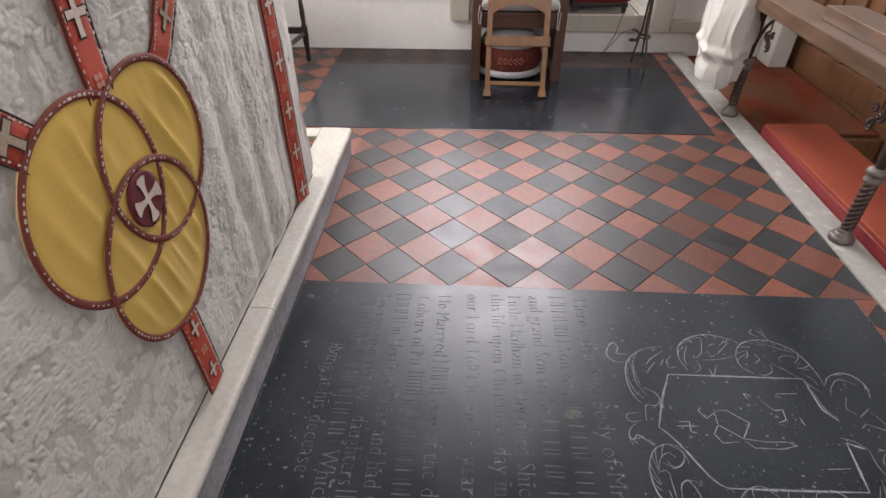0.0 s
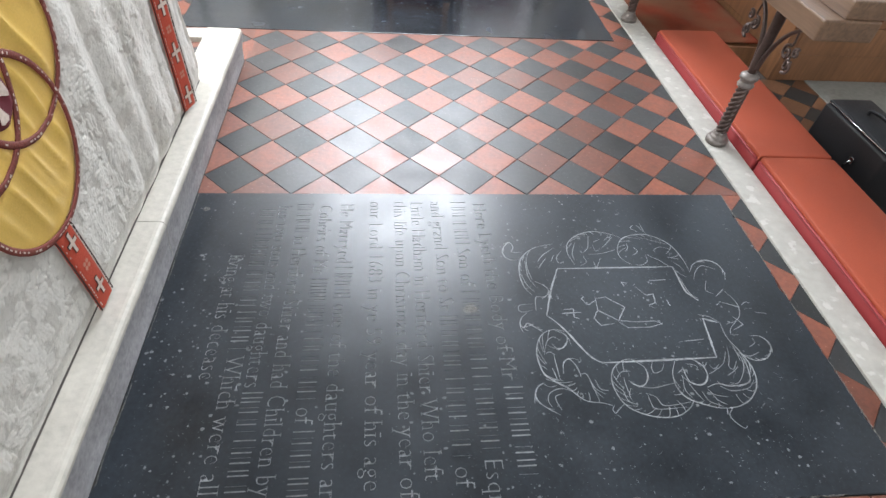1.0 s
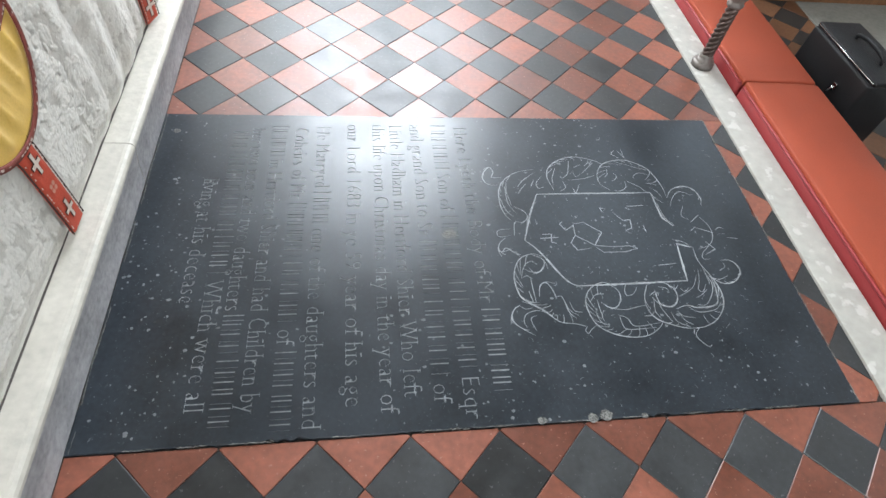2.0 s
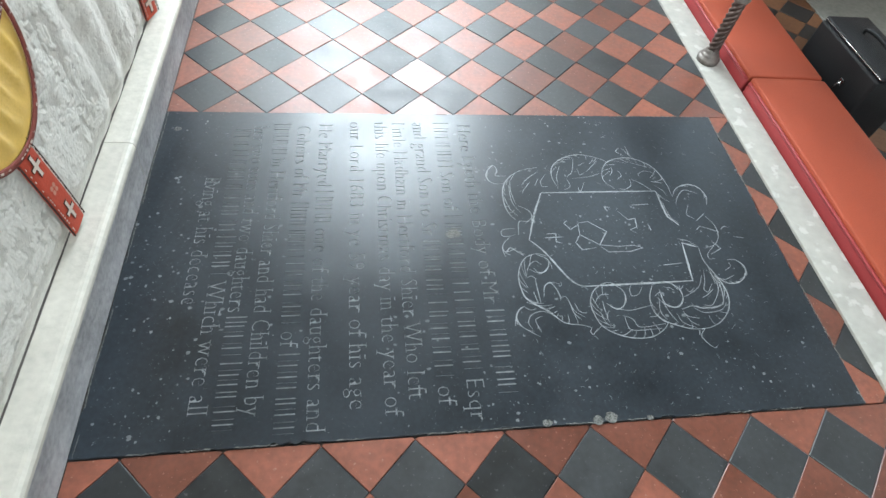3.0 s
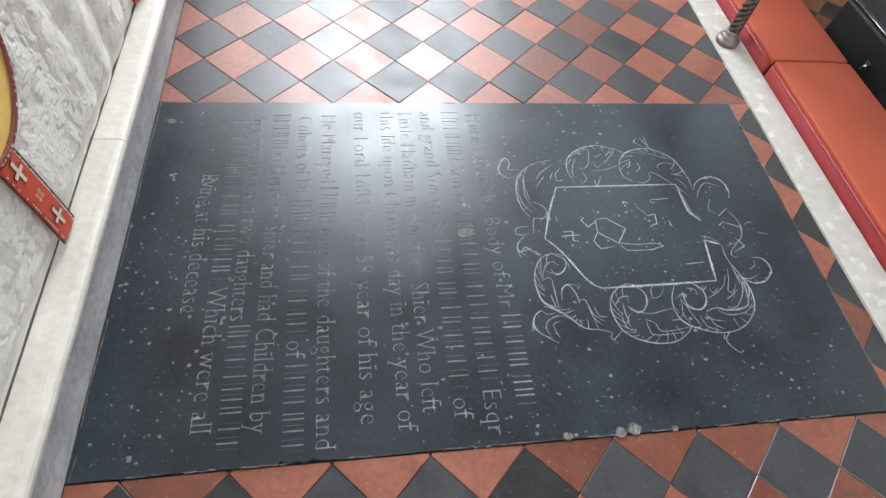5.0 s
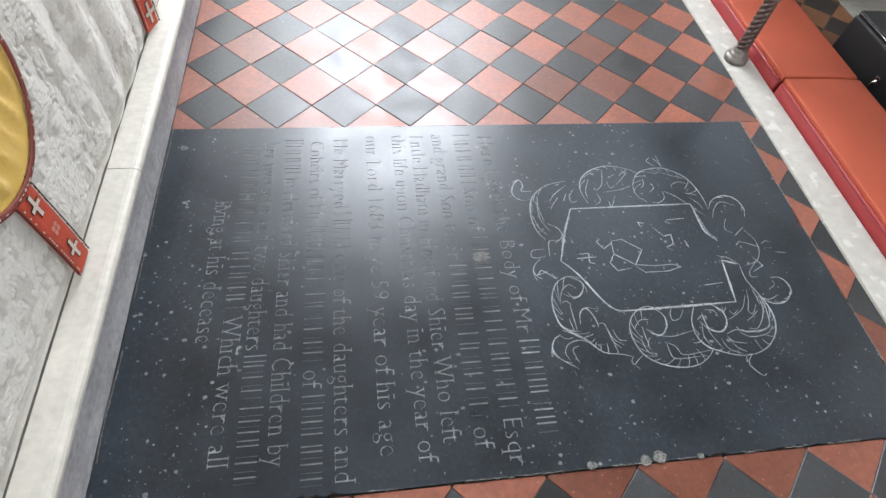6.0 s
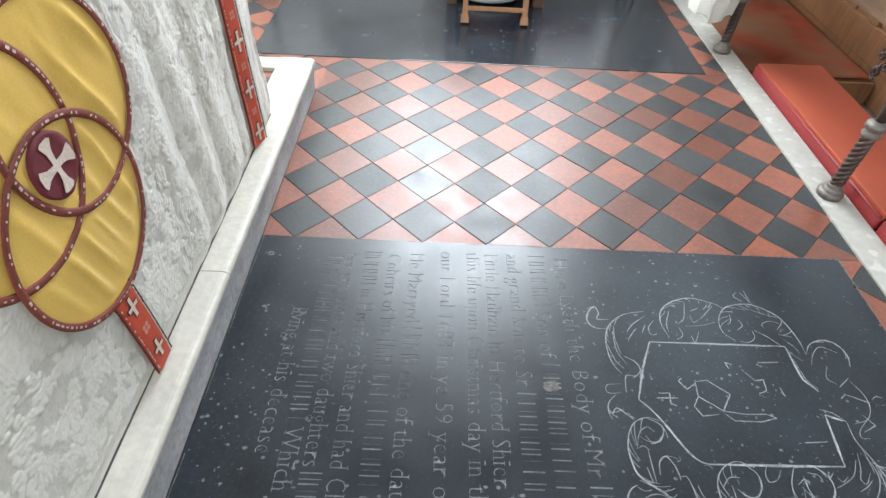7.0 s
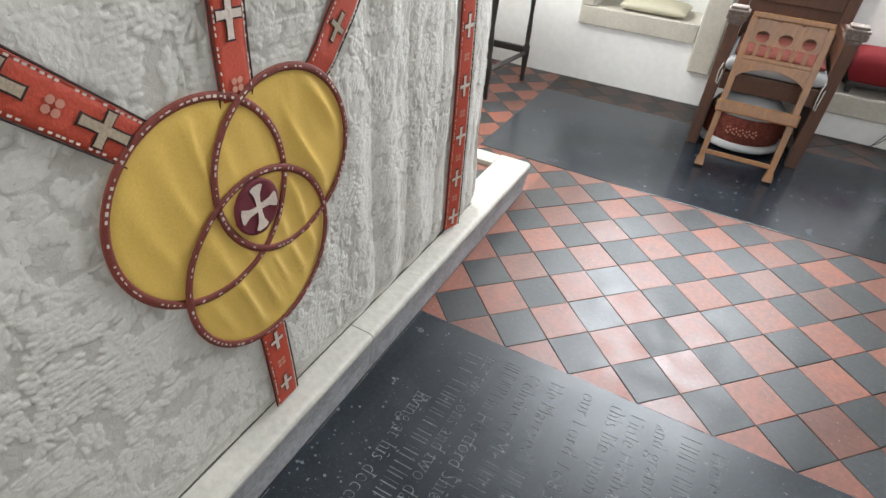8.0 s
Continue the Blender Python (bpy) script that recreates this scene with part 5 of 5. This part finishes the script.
cable2 = part("cable", tube([(1.43, 2.625, 0.005), (1.47, 2.60, 0.05), (1.54, 2.58, 0.16), (1.60, 2.56, 0.20), (1.64, 2.53, 0.19)], 0.0025, 6), "black_wood", None, "", True)
tagged(cable2, "thin black cable trailing to the floor", "cable")

table = thing("credence_table", "small black turned-leg side table beyond the altar", "table")
part("tabletop", box(-1.40, 1.85, 0.73, -0.64, 2.43, 0.76, bevel=0.006), "black_wood", table)
LEG = [(0.014, 0.0), (0.018, 0.02), (0.014, 0.05), (0.019, 0.12), (0.022, 0.17), (0.022, 0.235), (0.014, 0.25), (0.017, 0.32), (0.012, 0.45), (0.020, 0.60), (0.024, 0.70), (0.024, 0.732)]
for x, yy in ((-0.682, 2.38), (-0.745, 1.90), (-1.35, 2.38), (-1.29, 1.90)):
    part("leg", lathe(LEG, 14, at=(x, yy, 0.001)), "black_wood", table, "", True)
part("stretcher", box(-1.34, 2.365, 0.19, -0.695, 2.392, 0.232, bevel=0.004), "black_wood", table)
for xa, xb in ((-0.690, -0.740), (-1.342, -1.295)):
    part("stretcher", tube([(xa, 2.37, 0.190), (xb, 1.91, 0.190)], 0.018, 4), "black_wood", table)

# ---- throne ----
throne = thing("throne", "carved dark oak bishop's chair with grey covered seat", "chair")
X0, X1, F = 0.480, 1.062, 2.045
for x in (X0, X1 - 0.06):
    post = part("front_post", box(x, F, 0.001, x + 0.06, F + 0.06, 0.66, bevel=0.006), "oak", throne)
    cap = bmesh.new()
    for z0, z1, grow in ((0.661, 0.676, 0.006), (0.677, 0.712, 0.014), (0.713, 0.728, 0.020), (0.729, 0.742, 0.010)):
        box(x - grow, F - grow, z0, x + 0.06 + grow, F + 0.06 + grow, z1, bevel=0.005, bm=cap)
    for k in range(6):
        box(x - 0.018 + 0.0165 * k, F - 0.022, 0.682, x - 0.008 + 0.0165 * k, F - 0.012, 0.708, bevel=0.003, bm=cap)
        box(x - 0.020, F - 0.014 + 0.0165 * k, 0.682, x - 0.010, F - 0.004 + 0.0165 * k, 0.708, bevel=0.003, bm=cap)
        box(x + 0.070, F - 0.014 + 0.0165 * k, 0.682, x + 0.080, F - 0.004 + 0.0165 * k, 0.708, bevel=0.003, bm=cap)
    part("capital", cap, "carved_oak", post, "carved grey-brown capital")
    part("rear_post", box(x, 2.56, 0.001, x + 0.06, 2.63, 1.38, bevel=0.006), "oak", throne)
    part("arm", box(x + 0.005, F + 0.0615, 0.60, x + 0.055, 2.559, 0.655, bevel=0.008), "oak", throne)
    part("side_panel", box(x + 0.02, F + 0.0615, 0.06, x + 0.04, 2.559, 0.599), "oak", throne)
part("seat_board", box(X0 + 0.0615, F + 0.01, 0.395, X1 - 0.0615, 2.56, 0.425, bevel=0.004), "oak", throne)
part("seat_rail", box(X0 + 0.0615, F + 0.02, 0.33, X1 - 0.0615, F + 0.045, 0.394, bevel=0.004), "oak", throne)
part("back_panel", box(X0 + 0.0615, 2.575, 0.426, X1 - 0.0615, 2.605, 1.30), "oak", throne)
part("crest", box(X0, 2.55, 1.3815, X1, 2.635, 1.46, bevel=0.012), "oak", throne)
part("back_rail", box(X0 + 0.062, 2.562, 0.70, X1 - 0.062, 2.574, 0.77, bevel=0.004), "oak", throne)
cush = thing("seat_cushion", "tapestry seat cushion with grey sides on the throne", "cushion")
part("pad", pad(X0 + 0.055, F - 0.025, X1 - 0.055, 2.54, 0.426, 0.520, 0.02, 18, power=8), "grey_cloth", cush, "grey cloth sides", True)
part("tapestry", pad(X0 + 0.08, F + 0.0, X1 - 0.08, 2.52, 0.505, 0.545, 0.012, 14, power=8), "tapestry", cush, "worn red tapestry top", True)
for x, ln in ((0.525, 0.10), (1.005, 0.13)):
    bm = bmesh.new()
    tube([(x, F - 0.032, 0.475), (x - 0.008, F - 0.038, 0.43), (x - 0.004, F - 0.034, 0.475 - ln), (x + 0.006, F - 0.034, 0.475 - ln - 0.01), (x + 0.009, F - 0.036, 0.44)], 0.003, 6, bm=bm)
    part("tie", bm, "linen", cush, "white tie ribbon", True)

hassock = thing("hassock", "round tapestry hassock with grey top under the throne", "hassock")
HX, HY, HR = 0.735, 2.235, 0.205
part("side", lathe([(HR - 0.03, 0.028), (HR, 0.050), (HR + 0.008, 0.11), (HR + 0.004, 0.185), (HR - 0.012, 0.205)], 40, at=(HX, HY, 0)), "tapestry", hassock, "red tapestry side", True)
part("cover", lathe([(HR - 0.008, 0.2055), (HR - 0.03, 0.24), (HR - 0.07, 0.28), (HR - 0.13, 0.305), (0.02, 0.312)], 40, at=(HX, HY, 0)), "grey_cloth", hassock, "grey cloth top", True)
part("trim", tube([(HX + (HR + 0.004) * math.cos(6.283 * i / 40), HY + (HR + 0.004) * math.sin(6.283 * i / 40), 0.045) for i in range(41)], 0.022, 8), "grey_cloth", hassock, "pale padded base trim", True)
bm = bmesh.new()
for k in range(5):
    a0 = radians(-90 + (k - 2) * 9)
    for i in range(5):
        a = a0 + (0.05 * math.cos(6.283 * i / 5))
        zc = 0.135 + 0.018 * math.sin(6.283 * i / 5)
        box(HX + (HR + 0.009) * math.cos(a) - 0.004, HY + (HR + 0.011) * math.sin(a) - 0.002, zc - 0.004, HX + (HR + 0.009) * math.cos(a) + 0.004, HY + (HR + 0.011) * math.sin(a) + 0.002, zc + 0.004, bm=bm)
part("flower", bm, "faded_pink", hassock, "embroidered pale flowers")
part("foot_block", lathe([(HR - 0.05, 0.0035), (HR - 0.04, 0.01), (HR - 0.035, 0.0275)], 24, at=(HX, HY, 0)), "black_wood", hassock)

# ---- folding chair leaning on the throne ----
chair = thing("folding_chair", "honey oak folding chair leaning folded against the throne", "chair")
FX0, FX1, FY, LEAN_Y, HIGH = 0.590, 0.918, 1.775, 0.235, 0.80


def on_chair(x, u, off=0.0):
    """A point at height u of the leaning plane, off metres in front of it."""
    u = u if u < 0.36 else 0.36 + (u - 0.36) * 0.87
    c, s = HIGH / math.hypot(HIGH, LEAN_Y), LEAN_Y / math.hypot(HIGH, LEAN_Y)
    return Vector((x, FY + u * s - off * c, 0.004 + u * c + off * s + 0.004))


def slat(x0, x1, u0, u1, o0, o1, bevel=0.004, bend=0.0):
    bm = box(x0, u0, o0, x1, u1, o1, bevel=bevel)
    for v in bm.verts:
        v.co = on_chair(v.co.x, v.co.y, v.co.z)
    return bm


for x, sign in ((FX0, 1), (FX1, -1)):
    bm = bmesh.new()
    rings = []
    for u, w, d in ((0.0, 0.022, 0.026), (0.03, 0.020, 0.024), (0.05, 0.0135, 0.017), (0.30, 0.0145, 0.016), (0.60, 0.015, 0.015), (0.79, 0.014, 0.014), (0.815, 0.010, 0.010)):
        xx = x + sign * (-0.004 + 0.0 * u)
        rings.append([bm.verts.new(on_chair(xx + a * w, u, b * d)) for a, b in ((-1, -1), (1, -1), (1, 1), (-1, 1))])
    for a, b in zip(rings, rings[1:]):
        for i in range(4):
            bm.faces.new((a[i], a[(i + 1) % 4], b[(i + 1) % 4], b[i]))
    bm.faces.new(rings[0])
    bm.faces.new(rings[-1])
    part("side_rail", bm, "honey", chair)
part("foot_bar", slat(FX0, FX1, 0.062, 0.086, -0.010, 0.008), "honey", chair)
part("seat_bar", slat(FX0 - 0.028, FX1 + 0.028, 0.285, 0.345, 0.016, 0.040, 0.008), "honey", chair)
bm = bmesh.new()
n = 22
rows = []
for i in range(n + 1):
    f = i / n
    x = FX0 + 0.008 + (FX1 - FX0 - 0.016) * f
    low = 0.475 + 0.065 * max(0.0, math.sin(3.1416 * f)) ** 0.7
    rows.append([bm.verts.new(on_chair(x, u, o)) for u, o in ((low, -0.008), (0.575, -0.008), (0.575, 0.010), (low, 0.010))])
for a, b in zip(rows, rows[1:]):
    for k in range(4):
        bm.faces.new((a[k], b[k], b[(k + 1) % 4], a[(k + 1) % 4]))
bm.faces.new(rows[0])
bm.faces.new(rows[-1])
part("arched_rail", bm, "honey", chair)
part("top_bar", slat(FX0 - 0.014, FX1 + 0.014, 0.795, 0.825, -0.012, 0.014, 0.006), "honey", chair, "worn pale top bar")
bm = bmesh.new()
cell, mid_u, low_u, high_u, rad = (FX1 - FX0 - 0.02) / 3, 0.705, 0.665, 0.7945, 0.030
for k in range(3):
    cx = FX0 + 0.01 + cell * (k + 0.5)
    ring = []
    for i in range(33):
        a = 6.28318 * i / 32 + 0.7854
        c, q = math.cos(a), math.sin(a)
        reach = min(cell / 2 / max(abs(c), 1e-6), ((high_u - mid_u) if q > 0 else (mid_u - low_u)) / max(abs(q), 1e-6))
        ring.append([bm.verts.new(on_chair(cx + r * c, mid_u + r * q, o)) for r, o in ((reach, 0.007), (rad, 0.007), (rad, -0.005), (reach, -0.005))])
    for p, q in zip(ring, ring[1:]):
        for j in range(4):
            bm.faces.new((p[j], q[j], q[(j + 1) % 4], p[(j + 1) % 4]))
part("pierced_splat", bm, "honey", chair, "back board pierced with three round holes")
for u0, u1 in ((0.5755, 0.600),):
    part("back_slat", slat(FX0 + 0.006, FX1 - 0.006, u0, u1, -0.006, 0.008, 0.003), "honey", chair)
for k in range(1, 6):
    cx = FX0 + (FX1 - FX0) * k / 6
    part("spindle", slat(cx - 0.009, cx + 0.009, 0.601, 0.664, -0.005, 0.006, 0.003), "honey", chair)


# ---- floor tiles ----
def clip(poly, x0, y0, x1, y1):
    """The part of a polygon inside a rectangle."""
    for axis, limit, sign in ((0, x0, 1), (0, x1, -1), (1, y0, 1), (1, y1, -1)):
        out = []
        for a, b in zip(poly, poly[1:] + poly[:1]):
            da, db = sign * (a[axis] - limit), sign * (b[axis] - limit)
            if da >= 0:
                out.append(a)
            if (da >= 0) != (db >= 0):
                f = da / (da - db)
                out.append((a[0] + (b[0] - a[0]) * f, a[1] + (b[1] - a[1]) * f))
        poly = out
        if len(poly) < 3:
            return []
    return poly


def tile_mesh(poly, thick=0.0095):
    bm = bmesh.new()
    cx, cy = sum(p[0] for p in poly) / len(poly), sum(p[1] for p in poly) / len(poly)
    rings = []
    for z, shrink in ((-thick, 1.0), (-0.0015, 1.0), (0.0, 0.978)):
        rings.append([bm.verts.new((cx + (x - cx) * shrink, cy + (y - cy) * shrink, z)) for x, y in poly])
    n = len(poly)
    for a, b in zip(rings, rings[1:]):
        for i in range(n):
            bm.faces.new((a[i], a[(i + 1) % n], b[(i + 1) % n], b[i]))
    bm.faces.new(rings[-1])
    return finish(bm)


FULL = {}
rnd = random.Random(7)
HALF = D / 2 * 0.994
for colour in ("red_tile", "dark_tile", "shaded_tile", "black_tile", "brown_tile"):
    FULL[colour] = tile_mesh([(HALF, 0), (0, HALF), (-HALF, 0), (0, -HALF)])
    FULL[colour].materials.append(M[colour])


def lay_tiles(x0, y0, x1, y1, z=0.0, ox=0.0, oy=0.0, parent=None, palette=("red_tile", "dark_tile")):
    """Square tiles set cornerwise over a rectangle; (ox, oy) is the lower tip of a dark one."""
    i0, i1 = math.floor((x0 - ox) / D) - 1, math.ceil((x1 - ox) / D) + 1
    j0, j1 = math.floor((y0 - oy) / D) - 1, math.ceil((y1 - oy) / D) + 1
    for i in range(i0, i1 + 1):
        for j in range(j0, j1 + 1):
            for colour, cx, cy in ((palette[1], ox + i * D, oy + (j + 0.5) * D), (palette[0], ox + (i + 0.5) * D, oy + j * D)):
                poly = [(cx + HALF, cy), (cx, cy + HALF), (cx - HALF, cy), (cx, cy - HALF)]
                cut = clip(poly, x0 + 0.001, y0 + 0.001, x1 - 0.001, y1 - 0.001)
                if not cut:
                    continue
                area = abs(sum(a[0] * b[1] - a[1] * b[0] for a, b in zip(cut, cut[1:] + cut[:1]))) / 2
                if area < 0.0004:
                    continue
                whole = area > 0.999 * 2 * HALF * HALF
                if whole:
                    me = FULL[colour]
                else:
                    me = tile_mesh([(x - cx, y - cy) for x, y in cut])
                    me.materials.append(M[colour])
                ob = new("tile", me)
                ob.location = (cx, cy, z + rnd.uniform(-0.0012, 0.0008))
                ob.rotation_euler = (rnd.gauss(0, 0.0045), rnd.gauss(0, 0.0045), rnd.gauss(0, 0.004) if whole else 0)
                ob.parent = parent


lay_tiles(-0.106, 0.0, MARBLE_X0, 1.295, parent=floor)
lay_tiles(1.846, -1.118, MARBLE_X0, 0.0, parent=floor)
lay_tiles(-0.106, -2.2, MARBLE_X0, -1.119, oy=-1.125, parent=floor)
lay_tiles(1.815, 1.296, MARBLE_X0, WALL_Y, parent=floor)
# strip at the wall foot: shade is painted in by darker tile colours
lay_tiles(-0.49, 2.341, 1.814, WALL_Y, parent=floor, palette=("shaded_tile", "black_tile"))
lay_tiles(-1.5, 0.965, -0.491, WALL_Y, parent=floor)
lay_tiles(-0.49, 0.965, KERB_X, 1.295, parent=floor)
lay_tiles(-0.9, 0.30, -0.241, 0.862, z=KERB_Z - 0.0210, parent=platform)
lower = bpy.data.objects["lower_floor"]
lay_tiles(2.402, -0.6, 2.978, 1.199, z=LOW_Z, ox=0.06, oy=0.05, parent=lower, palette=("brown_tile", "black_tile"))
